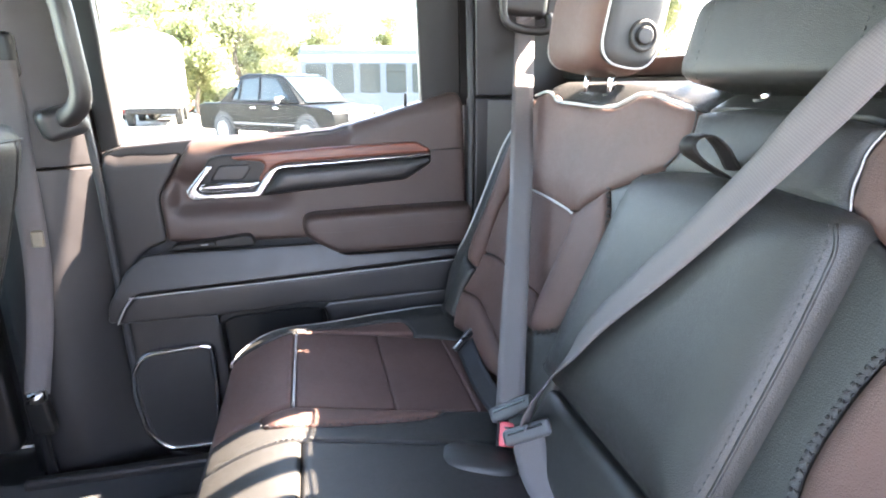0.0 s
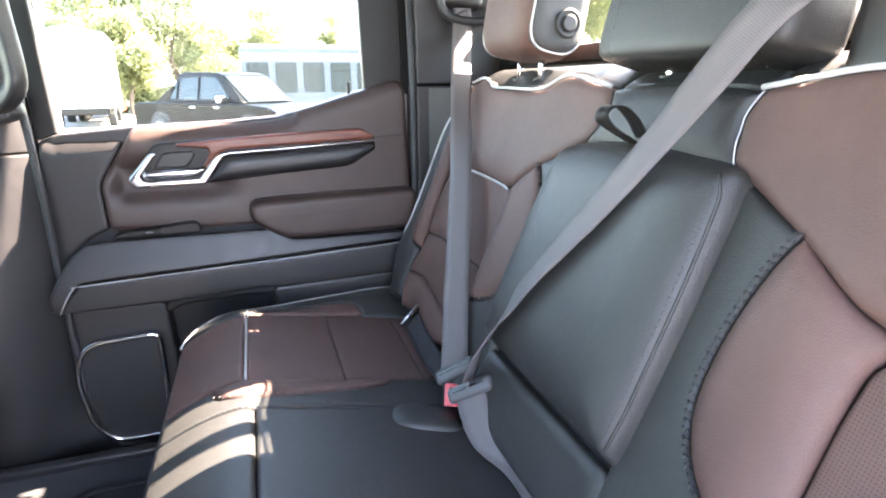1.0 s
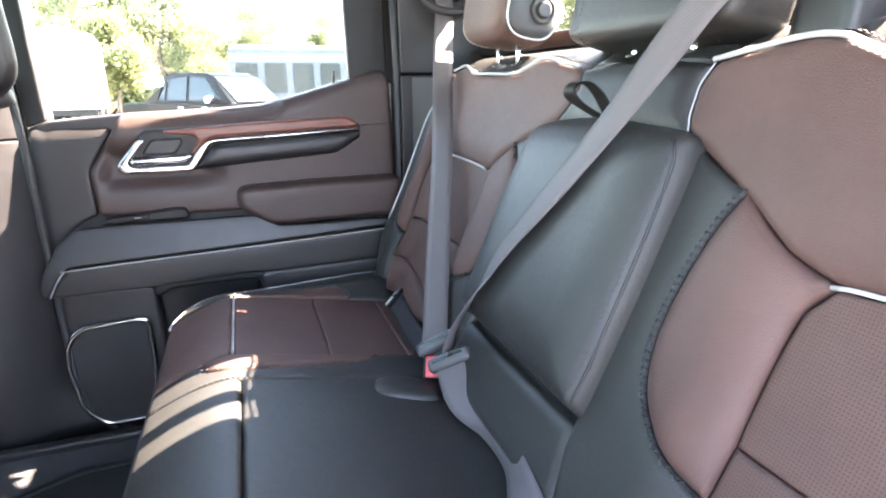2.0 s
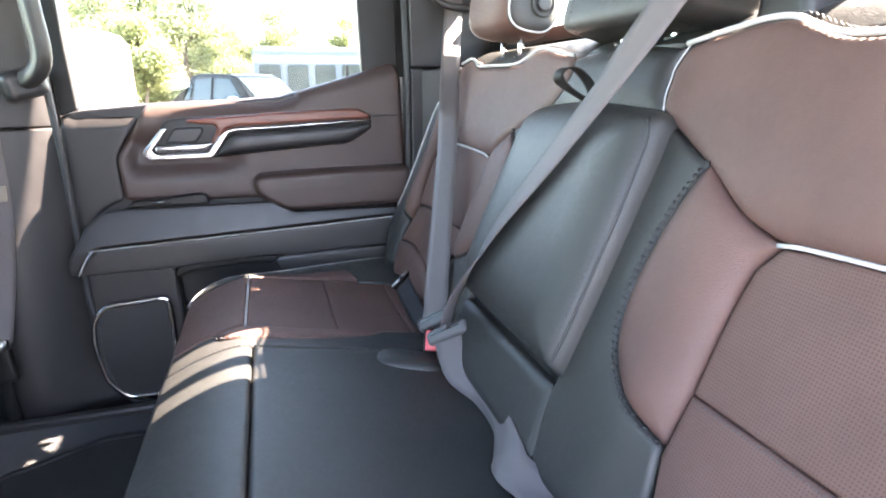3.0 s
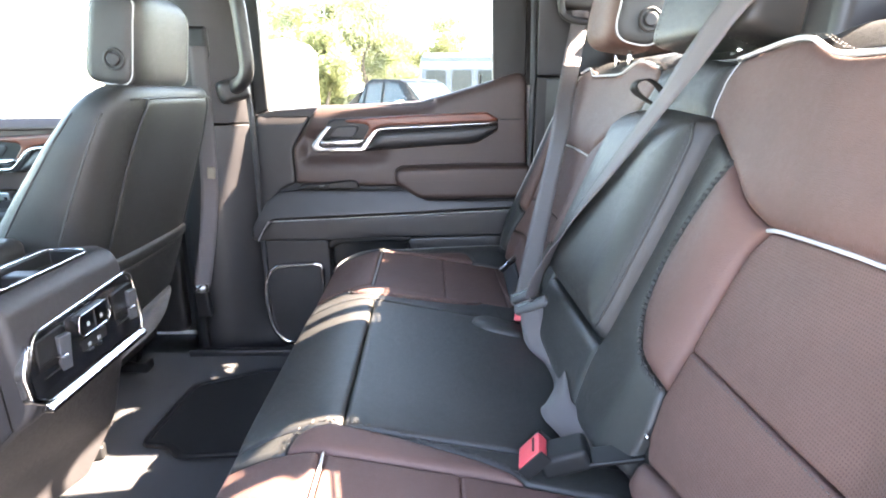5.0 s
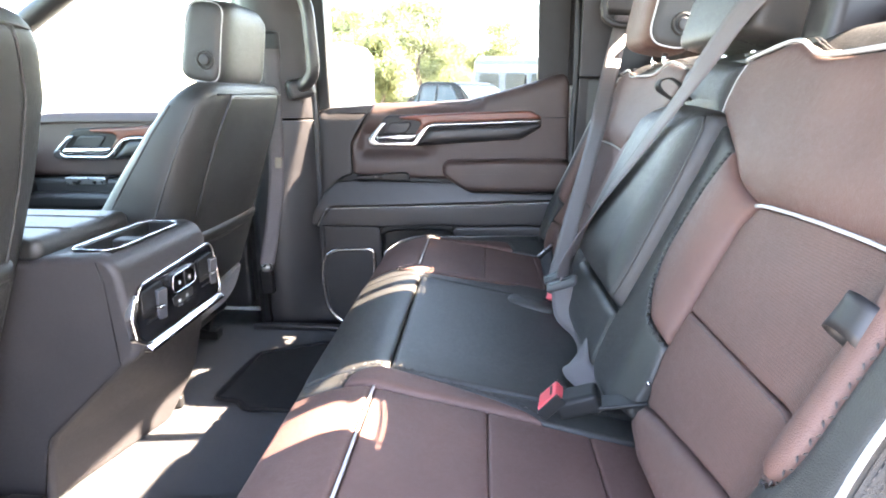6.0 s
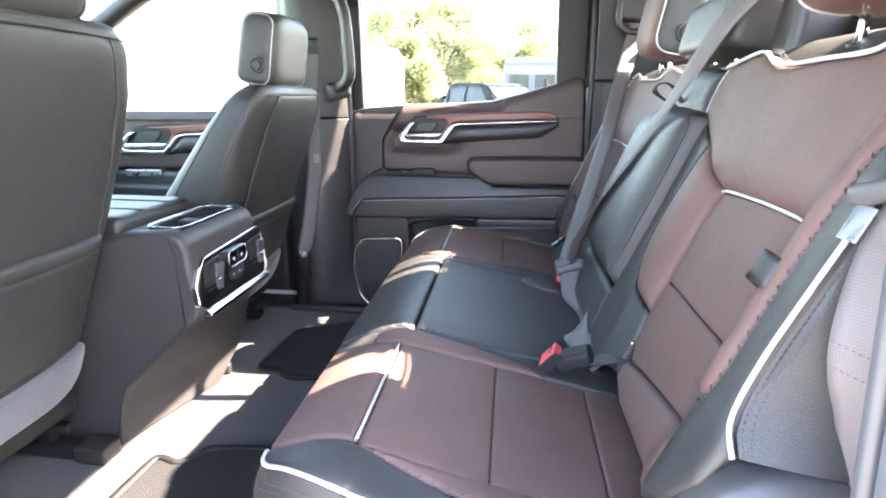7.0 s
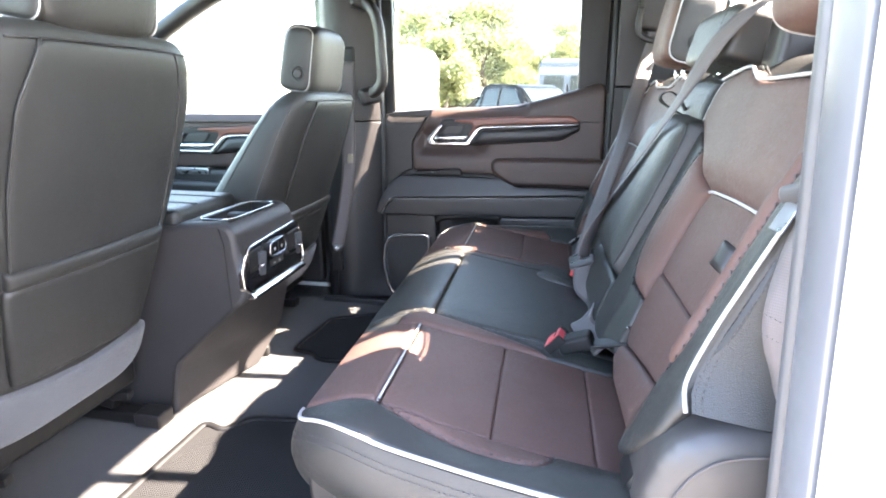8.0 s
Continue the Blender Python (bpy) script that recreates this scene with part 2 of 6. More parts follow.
def on_surface(surf, points, lift=0.0, flip=False, step=0.006):
    flat = resample([Vector((q[0], q[1], 0)) for q in points], step)
    return [Vector(surf(q.x, q.y)) + surface_normal(surf, q.x, q.y, flip) * lift for q in flat]


def strap_section(w, t=0.0015):
    return [(-w / 2, -t / 2), (-w / 4, -t / 2), (0, -t / 2), (w / 4, -t / 2), (w / 2, -t / 2), (w / 2, t / 2), (w / 4, t / 2), (0, t / 2), (-w / 4, t / 2), (-w / 2, t / 2)]


def strap(points, ups, w=0.047, n=8, t=0.0015):
    """A belt along the points, whose flat faces look along ups."""
    path, faces = curve(points, n), curve(ups, n)
    return sweep(path, strap_section(w, t), faces)


def stitches(path, size=0.0045, gap=0.0035, r=0.0008, zigzag=0.0, normals=None):
    """Single stitches along a path, in one mesh."""
    p = resample(path, (size + gap) / 2)
    bm = bmesh.new()
    for i in range(0, len(p) - 1, 2):
        a, b = p[i], p[i + 1]
        d = (b - a).normalized()
        face = normals if normals is not None else (Vector((0, 0, 1)) if abs(d.z) < 0.9 else Vector((1, 0, 0)))
        side = d.cross(face).normalized()
        up = side.cross(d)
        if zigzag:
            b = b + side * zigzag * (1 if (i // 2) % 2 else -1)
            d = (b - a).normalized()
        ring = []
        for q, k in ((a, 0.5), (a.lerp(b, 0.3), 1.0), (a.lerp(b, 0.7), 1.0), (b, 0.5)):
            ring.append([bm.verts.new(q + side * x * k * r * 1.2 + up * y * k * r) for x, y in ((1, 0), (0, 1), (-1, 0), (0, -1))])
        for u, v in zip(ring, ring[1:]):
            for k in range(4):
                bm.faces.new((u[k], u[(k + 1) % 4], v[(k + 1) % 4], v[k]))
    bmesh.ops.recalc_face_normals(bm, faces=bm.faces)
    return bm


def block(size, m=None, bevel=0.004, segments=3, taper=None):
    """A box with rounded edges; taper scales the top in x and y."""
    bm = bmesh.new()
    bmesh.ops.create_cube(bm, size=1.0)
    for v in bm.verts:
        v.co = Vector((v.co.x * size[0], v.co.y * size[1], v.co.z * size[2]))
        if taper and v.co.z > 0:
            v.co.x *= taper[0]
            v.co.y *= taper[1]
    if bevel > 0:
        bmesh.ops.bevel(bm, geom=list(bm.edges), offset=bevel, segments=segments, profile=0.5, affect="EDGES")
    if m is not None:
        bmesh.ops.transform(bm, matrix=m, verts=bm.verts)
    return bm


def prism(poly, plane, lo, hi, bevel=0.003, segments=2):
    """A polygon in the plane 'xz', 'yz' or 'xy', given depth from lo to hi along the third axis."""
    order = {"xz": lambda a, b, c: (a, c, b), "yz": lambda a, b, c: (c, a, b), "xy": lambda a, b, c: (a, b, c)}[plane]
    bm = bmesh.new()
    low = [bm.verts.new(order(q[0], q[1], lo)) for q in poly]
    high = [bm.verts.new(order(q[0], q[1], hi)) for q in poly]
    bm.faces.new(low), bm.faces.new(high)
    for i in range(len(poly)):
        j = (i + 1) % len(poly)
        bm.faces.new((low[i], low[j], high[j], high[i]))
    bmesh.ops.recalc_face_normals(bm, faces=bm.faces)
    if bevel > 0:
        edges = [e for e in bm.edges if len(e.link_faces) == 2 and e.calc_face_angle(0) > 0.5]
        bmesh.ops.bevel(bm, geom=edges, offset=bevel, segments=segments, profile=0.5, affect="EDGES", clamp_overlap=True)
    return bm


def disc(centre, axis, r, depth, n=28, bevel=0.0015):
    bm = bmesh.new()
    bmesh.ops.create_cone(bm, cap_ends=True, segments=n, radius1=r, radius2=r, depth=depth)
    if bevel > 0:
        bmesh.ops.bevel(bm, geom=[e for e in bm.edges if e.calc_face_angle(0) > 1.0], offset=bevel, segments=2, profile=0.5, affect="EDGES")
    bmesh.ops.transform(bm, matrix=Matrix.Translation(centre) @ Vector(axis).to_track_quat("Z", "Y").to_matrix().to_4x4(), verts=bm.verts)
    return bm


def pillow(size, m, power=3.2, n=20, grid=14):
    """A rounded cushion: a superellipsoid."""
    bm = bmesh.new()
    rings = []
    for i in range(grid + 1):
        v = -math.pi / 2 + math.pi * i / grid
        ring = []
        for k in range(n):
            u = 2 * math.pi * k / n
            def sg(x, e):
                return math.copysign(abs(x) ** e, x)
            e = 2.0 / power
            ring.append(bm.verts.new(m @ Vector((size[0] / 2 * sg(math.cos(v), e) * sg(math.cos(u), e), size[1] / 2 * sg(math.cos(v), e) * sg(math.sin(u), e), size[2] / 2 * sg(math.sin(v), e)))))
        rings.append(ring)
    for u, v in zip(rings, rings[1:]):
        for k in range(n):
            bm.faces.new((u[k], u[(k + 1) % n], v[(k + 1) % n], v[k]))
    bmesh.ops.remove_doubles(bm, verts=bm.verts, dist=1e-5)
    bmesh.ops.recalc_face_normals(bm, faces=bm.faces)
    return bm


# ---- the cab's structure ----
def structure(name, bm, material, label, smooth=False):
    return tagged(mesh_object(name, bm, material, smooth=smooth), label, "", "", "structure")


def slab(x0, x1, y0, y1, z0, z1, bevel=0.0):
    return block((x1 - x0, y1 - y0, z1 - z0), pose((x0 + x1) / 2, (y0 + y1) / 2, (z0 + z1) / 2), bevel, 2)


GROUND = -0.80

structure("floor", slab(-1.9, 0.66, -0.72, 0.73, -0.06, 0.0), CARPET, "charcoal carpeted cab floor")
structure("ceiling", slab(-1.15, 0.72, -0.80, 0.90, 1.30, 1.36, 0.02), HEADLINER, "dark cloth headliner of the cab")

# rear wall with its window opening
REAR = 0.62
rear = structure("wall_rear", slab(REAR, REAR + 0.05, -0.80, 0.88, -0.06, 0.875), TRIM, "dark trimmed back wall of the cab")
structure("wall_rear_header", slab(REAR, REAR + 0.05, -0.80, 0.88, 1.25, 1.31), TRIM, "dark header above the back window")
# Stepped outline is made up to place the floor sun patch and belt light.
structure("wall_rear_side", prism([(0.88, 0.875), (0.88, 1.25), (0.575, 1.25), (0.575, 1.10), (0.60, 0.98), (0.67, 0.98), (0.69, 1.09), (0.80, 1.09), (0.83, 0.98), (0.825, 0.875)], "yz", REAR, REAR + 0.05, 0.0), TRIM, "dark trim beside the back window")
structure("wall_rear_side", prism([(-0.80, 0.875), (-0.80, 1.25), (-0.57, 1.25), (-0.60, 1.14), (-0.745, 1.105), (-0.78, 0.98), (-0.78, 0.875)], "yz", REAR, REAR + 0.05, 0.0), TRIM, "dark trim beside the back window")
structure("wall_rear_corner", prism([(0.655, 0.870), (0.698, 1.012), (0.822, 1.012), (0.822, 0.870)], "yz", REAR - 0.004, REAR + 0.045, 0.004), TRIM, "charcoal corner trim under the back window")
back_window = thing("window_rear", "sliding back window with black frame", "window", kind="structure")
part("window_frame", slab(REAR - 0.012, REAR + 0.03, -0.78, 0.80, 0.862, 0.895, 0.004), TRIM_DARK, back_window)
part("window_frame", slab(REAR + 0.002, REAR + 0.03, -0.78, 0.80, 1.23, 1.25, 0.004), TRIM_DARK, back_window)
for y in (0.232, -0.232):
    part("window_bar", slab(REAR + 0.004, REAR + 0.03, y - 0.016, y + 0.016, 0.893, 1.232, 0.004), TRIM_DARK, back_window)
for y0, y1 in ((-0.78, -0.249), (-0.215, 0.215), (0.249, 0.80)):
    pane = part("pane", slab(REAR + 0.014, REAR + 0.018, y0 + 0.002, y1 - 0.002, 0.896, 1.229), GLASS, back_window)
    pane.visible_shadow = False

# passenger side: pillars and roof rail
def pillar_b(side):
    """Middle pillar: a lower trim and an upper trim with the step between them."""
    s = side
    p = thing("pillar_b", "charcoal plastic middle pillar trim with belt slot", "pillar", kind="structure")
    def section(z, low):
        flare = 0.05 * max(0.0, (0.14 - z) / 0.14) ** 2 if low else 0.0
        y = 0.772 if low else 0.775
        back = -0.436 - 0.03 * max(0.0, z - 0.75) + 1.4 * flare
        return [(-0.66, y + 0.02), (-0.63, y + 0.002), (-0.595, y - 0.002), (-0.562, y), (-0.530, y + 0.012), (-0.497, y + 0.030), (-0.465 + flare * 0.8, y + 0.049), (back - 0.008, y + 0.063), (back, y + 0.075), (back, 0.90), (-0.66, 0.90)]
    for nm, low, levels in (("lower_trim", True, [-0.05, 0.0, 0.03, 0.06, 0.10, 0.14, 0.25, 0.45, 0.60, 0.683, 0.688]), ("upper_trim", False, [0.6905, 0.694, 0.75, 0.9, 1.1, 1.31])):
        bm = bmesh.new()
        rings = [[bm.verts.new((q[0], s * (q[1] + (0.003 if z in (0.688, 0.6905) else 0.0)), z)) for q in section(z, low)] for z in levels]
        for a, b in zip(rings, rings[1:]):
            for k in range(len(a)):
                bm.faces.new((a[k], a[(k + 1) % len(a)], b[(k + 1) % len(a)], b[k]))
        bm.faces.new(rings[0]), bm.faces.new(rings[-1])
        bmesh.ops.recalc_face_normals(bm, faces=bm.faces)
        ob = part(nm, bm, TRIM, p)
        ob.data.set_sharp_from_angle(angle=radians(50))
    return p


pillar_b(1)
pillar_b(-1)
sill = structure("door_sill", slab(-0.64, 0.62, 0.71, 0.90, -0.07, -0.035, 0.008), TRIM_DARK, "black plastic sill plate along the floor")
structure("door_sill", slab(-0.64, 0.62, -0.83, -0.71, -0.07, -0.035, 0.008), TRIM_DARK, "black plastic sill plate along the floor")

structure("door_sill_lip", slab(-0.655, 0.34, 0.700, 0.728, -0.055, 0.020, 0.008), TRIM, "charcoal plastic lip along the door sill")

# pillar behind the passenger rear door
rear_pillar = thing("pillar_c", "charcoal plastic rear quarter pillar trim", "pillar", kind="structure")
part("upper_trim", prism([(0.392, 0.823), (0.384, 1.31), (0.62, 1.31), (0.62, 0.823)], "xz", 0.79, 0.866, 0.005, 3), TRIM, rear_pillar)
part("lower_trim", prism([(0.392, -0.05), (0.392, 0.82), (0.62, 0.82), (0.62, -0.05)], "xz", 0.792, 0.90, 0.005, 3), TRIM, rear_pillar)
part("seal", tube([(0.380, 0.80, 0.0), (0.384, 0.80, 0.45), (0.384, 0.80, 0.83), (0.374, 0.805, 1.19)], 0.009), RUBBER, rear_pillar)
part("quarter_trim", prism([(0.415, 0.796), (0.455, 0.772), (0.52, 0.745), (0.618, 0.724), (0.618, 0.796)], "xy", 0.0, 0.818, 0.006, 3), TRIM, rear_pillar)
structure("body_skin", slab(0.352, 0.68, 0.872, 0.892, 0.80, 1.32, 0.002), TRIM_DARK, "dark inner skin behind the rear pillar trim")
structure("roof_rail", slab(-1.10, 0.66, 0.80, 0.875, 1.25, 1.32, 0.012), HEADLINER, "dark roof rail above the doors")
structure("roof_rail", slab(-1.10, 0.66, -0.90, -0.78, 1.25, 1.32, 0.012), HEADLINER, "dark roof rail above the doors")
part("seal", tube([(-0.437, 0.785, 1.18), (-0.430, 0.785, 0.8), (-0.424, 0.785, 0.62), (-0.423, 0.785, 0.30), (-0.420, 0.785, 0.12), (-0.402, 0.785, 0.04), (-0.365, 0.785, -0.005), (-0.30, 0.785, -0.03)], 0.008), RUBBER, sill)
sill.name = "door_sill_trim"

# driver side: rear quarter with the open doorway's painted edge
quarter = thing("body_quarter", "white painted door jamb with black rubber seal", "body panel", kind="structure")
# the doorway's edge leans: forward at the top
def lean_x(bm):
    for v in bm.verts:
        v.co.x += 0.095 * (0.60 - max(0.2, v.co.z))
    return bm
part("jamb", lean_x(prism([(0.408, -0.7985), (0.402, -0.802), (0.399, -0.812), (0.398, -0.836), (0.404, -0.850), (0.70, -0.860), (0.70, -0.80), (0.60, -0.76), (0.44, -0.76), (0.43, -0.797)], "xy", -0.3, 1.25, 0.002, 2)), JAMB, quarter, "white painted jamb with its shade in the colour")
part("outer_panel", lean_x(prism([(0.406, -0.8535), (0.424, -0.880), (0.45, -0.905), (0.72, -0.925), (0.72, -0.864)], "xy", -0.3, 1.25, 0.004, 3)), PAINT, quarter, "white painted outer panel")
part("seal", lean_x(tube([(0.413, -0.794, z) for z in (0.0, 0.2, 0.4, 0.6, 0.8, 1.0, 1.2)], 0.006)), RUBBER, quarter, "black rubber seal")
part("seal_lip", lean_x(prism([(0.405, -0.774), (0.402, -0.778), (0.402, -0.785), (0.407, -0.790), (0.43, -0.790), (0.43, -0.774)], "xy", -0.3, 1.25, 0.002, 2)), SEAL_GREY, quarter, "grey seal lip along the doorway")
part("trim_edge", lean_x(prism([(0.406, -0.05), (0.406, 0.20), (0.406, 0.30), (0.406, 0.60), (0.406, 1.0), (0.406, 1.31), (0.62, 1.31), (0.62, -0.05)], "xz", -0.7725, -0.742, 0.006, 3)), TRIM, quarter)

for y0, y1 in ((0.71, 0.90), (-0.83, -0.71)):
    structure("door_sill", slab(-1.92, -0.64, y0, y1, -0.07, -0.01, 0.004), TRIM_DARK, "black plastic sill plate beside the front floor")

# outer skin behind the trim
for nm, x0, x1, z0, z1 in (("skin", -0.72, -0.40, -0.35, 1.32), ("skin", 0.36, 0.68, -0.35, 0.82), ("skin", -1.95, 0.68, -0.40, 0.03)):
    structure("body_skin", slab(x0, x1, 0.893, 0.925, z0, z1, 0.004), PAINT, "white painted outer body panel")
structure("body_skin", slab(-1.95, 0.45, -0.90, -0.80, -0.40, 0.0, 0.01), PAINT, "white painted rocker panel below the doors")

# front of the cab: closing walls
structure("firewall", slab(-1.95, -1.90, -0.86, 0.86, -0.06, 0.62), TRIM_DARK, "dark firewall under the windscreen")
structure("dashboard", prism([(-1.90, 0.60), (-1.55, 0.64), (-1.42, 0.58), (-1.40, 0.45), (-1.50, 0.25), (-1.90, 0.20)], "xz", -0.80, 0.80, 0.02, 3), TRIM, "charcoal dashboard across the front of the cab")
for s in (1, -1):
    nm = "passenger" if s > 0 else "driver"
    structure("pillar_a", sweep(curve([(-1.75, s * 0.80, 0.62), (-1.50, s * 0.81, 0.88), (-1.30, s * 0.815, 1.02), (-1.10, s * 0.82, 1.135), (-0.90, s * 0.82, 1.21), (-0.64, s * 0.82, 1.28)], 8), circle(0.035, 10)), TRIM, "charcoal front roof pillar trim", True)
structure("wall_front_door", slab(-1.9, -0.66, -0.90, -0.82, -0.06, 0.70), TRIM, "charcoal trim of the closed driver door")
structure("windscreen", prism([(-1.90, 0.655), (-1.13, 1.305), (-1.125, 1.30), (-1.895, 0.650)], "xz", -0.79, 0.79, 0.0), SCREEN_GLASS, "tinted windscreen of the cab")
structure("window_driver", prism([(-1.80, 0.70), (-1.50, 0.86), (-1.10, 1.12), (-0.68, 1.25), (-0.68, 0.70)], "xz", -0.866, -0.862, 0.0), GLASS, "closed window of the driver door")
structure("cowl", slab(-1.98, -1.88, -0.86, 0.86, 0.56, 0.64), TRIM_DARK, "black cowl under the windscreen")


# ---- doors on the passenger side ----
def door_plane(y):
    return lambda x, z: (x, y, z)


def door_panel(name, y, poly, material, parent, label="", puff=0.006, r=0.008, step=0.02, skirt=0.03):
    # seen from inside, towards +y: the surface's normal is -y
    return patch(name, door_plane(y), poly, material, parent, label, puff=puff, r=r, step=step, skirt=skirt)


def door_handle(d, at):
    """Handle group of a door, set in place by at(x, z): black surround, wood strip, pull grip, chrome bracket, cup and lever."""
    bez = [(-0.222, 0.679), (-0.211, 0.697), (-0.192, 0.704), (-0.125, 0.707), (0.254, 0.722), (0.288, 0.702), (0.288, 0.673), (0.223, 0.634), (-0.108, 0.609), (-0.250, 0.608), (-0.263, 0.622)]
    door_panel("bezel", 0.814, rounded([at(*q) for q in bez], 0.008), TRIM_DARK, d, "black door handle surround", puff=0.006, r=0.006, step=0.015)
    wood = [(-0.165, 0.701), (-0.125, 0.7035), (0.032, 0.714), (0.252, 0.722), (0.286, 0.703), (0.283, 0.696), (-0.052, 0.683), (-0.076, 0.675), (-0.100, 0.643), (-0.112, 0.643), (-0.092, 0.678), (-0.098, 0.688), (-0.160, 0.694)]
    door_panel("wood_strip", 0.808, rounded([at(*q) for q in wood], 0.005), WOOD, d, "open-pore reddish wood strip", puff=0.006, r=0.008, step=0.010)
    grip = [(-0.107, 0.612), (-0.064, 0.666), (-0.052, 0.6705), (0.284, 0.689), (0.288, 0.673), (0.224, 0.634), (0.072, 0.624)]
    door_panel("grip", 0.806, rounded([at(*q) for q in grip], 0.010), TRIM, d, "charcoal padded pull grip", puff=0.018, r=0.022, step=0.008)
    bracket = [(-0.217, 0.682), (-0.262, 0.631), (-0.262, 0.617), (-0.250, 0.608), (-0.109, 0.610), (-0.101, 0.617), (-0.066, 0.667), (-0.052, 0.672), (0.05, 0.6775), (0.286, 0.6895),
               (0.286, 0.6945), (0.05, 0.6835), (-0.052, 0.680), (-0.072, 0.676), (-0.084, 0.668), (-0.112, 0.631), (-0.119, 0.6225), (-0.228, 0.6215), (-0.239, 0.627), (-0.239, 0.634), (-0.200, 0.682)]
    door_panel("chrome_bracket", 0.800, rounded([at(*q) for q in bracket], 0.004, 3), CHROME, d, "bright chrome bracket round the handle and along the grip", puff=0.005, r=0.0045, step=0.006, skirt=0.012)
    door_panel("handle_cup", 0.808, rounded([at(*q) for q in [(-0.214, 0.648), (-0.190, 0.682), (-0.127, 0.684), (-0.122, 0.676), (-0.140, 0.650), (-0.152, 0.647)]], 0.006), TRIM, d, puff=0.004, r=0.006, step=0.008)
    lever = [(-0.233, 0.642), (-0.222, 0.6455), (-0.106, 0.648), (-0.105, 0.641), (-0.122, 0.629), (-0.232, 0.6255), (-0.237, 0.633)]
    door_panel("lever", 0.800, rounded([at(*q) for q in lever], 0.005), CHROME, d, "chrome door lever", puff=0.009, r=0.010, step=0.005)


def rear_door():
    d = thing("door_1", "closed rear passenger door with dark brown trim and wood strip", "door", kind="structure")
    top = [(-0.432, 0.712), (-0.39, 0.726), (-0.246, 0.738), (-0.05, 0.744), (0.06, 0.752), (0.15, 0.776), (0.27, 0.811), (0.345, 0.834), (0.364, 0.829), (0.372, 0.80)]
    rearline = [(0.378, 0.60), (0.380, 0.30), (0.375, 0.03)]
    # door core
    core = [*top, *rearline, (0.372, -0.06), (-0.34, -0.06), (-0.405, 0.06), (-0.436, 0.35)]
    part("core", prism([(q[0], q[1]) for q in core], "xz", 0.842, 0.90, 0.006, 2), TRIM, d)
    # charcoal forward panel
    fwd = [(-0.430, 0.710), (-0.39, 0.724), (-0.250, 0.735), (-0.326, 0.615), (-0.323, 0.512), (-0.36, 0.498), (-0.400, 0.46), (-0.446, 0.385), (-0.44, 0.55)]
    patch("forward_panel", lambda x, z: (x, 0.835 + 1.1 * max(0.0, z - 0.695), z), rounded(fwd, 0.01), TRIM, d, puff=0.006, r=0.01, step=0.015, skirt=0.03)
    # brown upper panel
    up = [(-0.246, 0.737), (-0.05, 0.744), (0.06, 0.752), (0.15, 0.776), (0.27, 0.811), (0.342, 0.833), (0.362, 0.828), (0.371, 0.80), (0.378, 0.60), (0.380, 0.50), (-0.10, 0.502), (-0.321, 0.512), (-0.325, 0.615)]
    def upper(x, z):
        lean = 1.1 * max(0.0, z - (0.712 + 0.28 * max(0.0, x - 0.05))) if x < 0.10 else 0.5 * max(0.0, z - (0.72 + 0.29 * (x - 0.05)))
        scoop = 0.022 * smooth_step(0.552, 0.598, z) * smooth_step(0.69, 0.64, z) * smooth_step(-0.322, -0.280, x) * smooth_step(-0.02, -0.10, x)
        return (x, 0.830 + lean + scoop, z)
    patch("upper_panel", upper, rounded(up, 0.012), TRIM_BROWN, d, "dark brown padded upper panel", puff=0.012, r=0.012, step=0.012, skirt=0.03)
    part("seam", tube([(0.29, 0.8145, 0.70), (0.374, 0.8145, 0.703)], 0.0012, 6), TRIM_DARK, d)
    # lock pin by the window
    part("lock_pin", disc((0.235, 0.848, 0.812), (0, 0, 1), 0.004, 0.035, 12), TRIM_DARK, d)
    door_handle(d, lambda x, z: (x, z))
    # armrest pad
    pad = [(-0.018, 0.558), (0.0, 0.566), (0.18, 0.572), (0.375, 0.573), (0.384, 0.56), (0.384, 0.473), (0.075, 0.468), (0.05, 0.472), (-0.012, 0.512), (-0.022, 0.535)]
    door_panel("armrest", 0.790, rounded(pad, 0.014), TRIM_BROWN, d, "brown padded elbow rest with stitched seam", puff=0.024, r=0.016, step=0.012, skirt=0.05)
    part("stitching", stitches([(0.0, 0.7655, 0.527), (0.06, 0.7655, 0.525), (0.20, 0.7655, 0.530), (0.375, 0.7655, 0.533)], 0.004, 0.003, 0.0007), THREAD, d)
    # switch recess
    door_panel("switch_panel", 0.796, rounded([(-0.316, 0.498), (-0.300, 0.510), (-0.15, 0.524), (-0.135, 0.520), (-0.128, 0.500)], 0.005), TRIM_DARK, d, "black window switch panel", puff=0.004, r=0.004, step=0.012)
    part("window_switch", block((0.045, 0.012, 0.010), pose(-0.235, 0.790, 0.510, 0, -3, 0), 0.003), TRIM_DARK, d)
    part("switch_mark", slab(-0.243, -0.229, 0.7828, 0.7834, 0.5095, 0.5115), WHITE_MARK, d)
    # lower ledge: slanted shelf and the band under it
    def ledge(x, z):
        k = max(0.0, min(1.0, (z - 0.41) / 0.09))
        return (x, 0.763 + 0.026 * k, z)
    shelf = [(-0.318, 0.497), (0.04, 0.497), (0.07, 0.468), (0.384, 0.466), (0.386, 0.447), (0.0, 0.428), (-0.385, 0.412), (-0.412, 0.385), (-0.430, 0.352), (-0.448, 0.352), (-0.444, 0.388), (-0.402, 0.462), (-0.365, 0.494)]
    patch("shelf", ledge, rounded(shelf, 0.008), TRIM, d, "charcoal moulded shelf", puff=0.006, r=0.006, step=0.014, skirt=0.05)
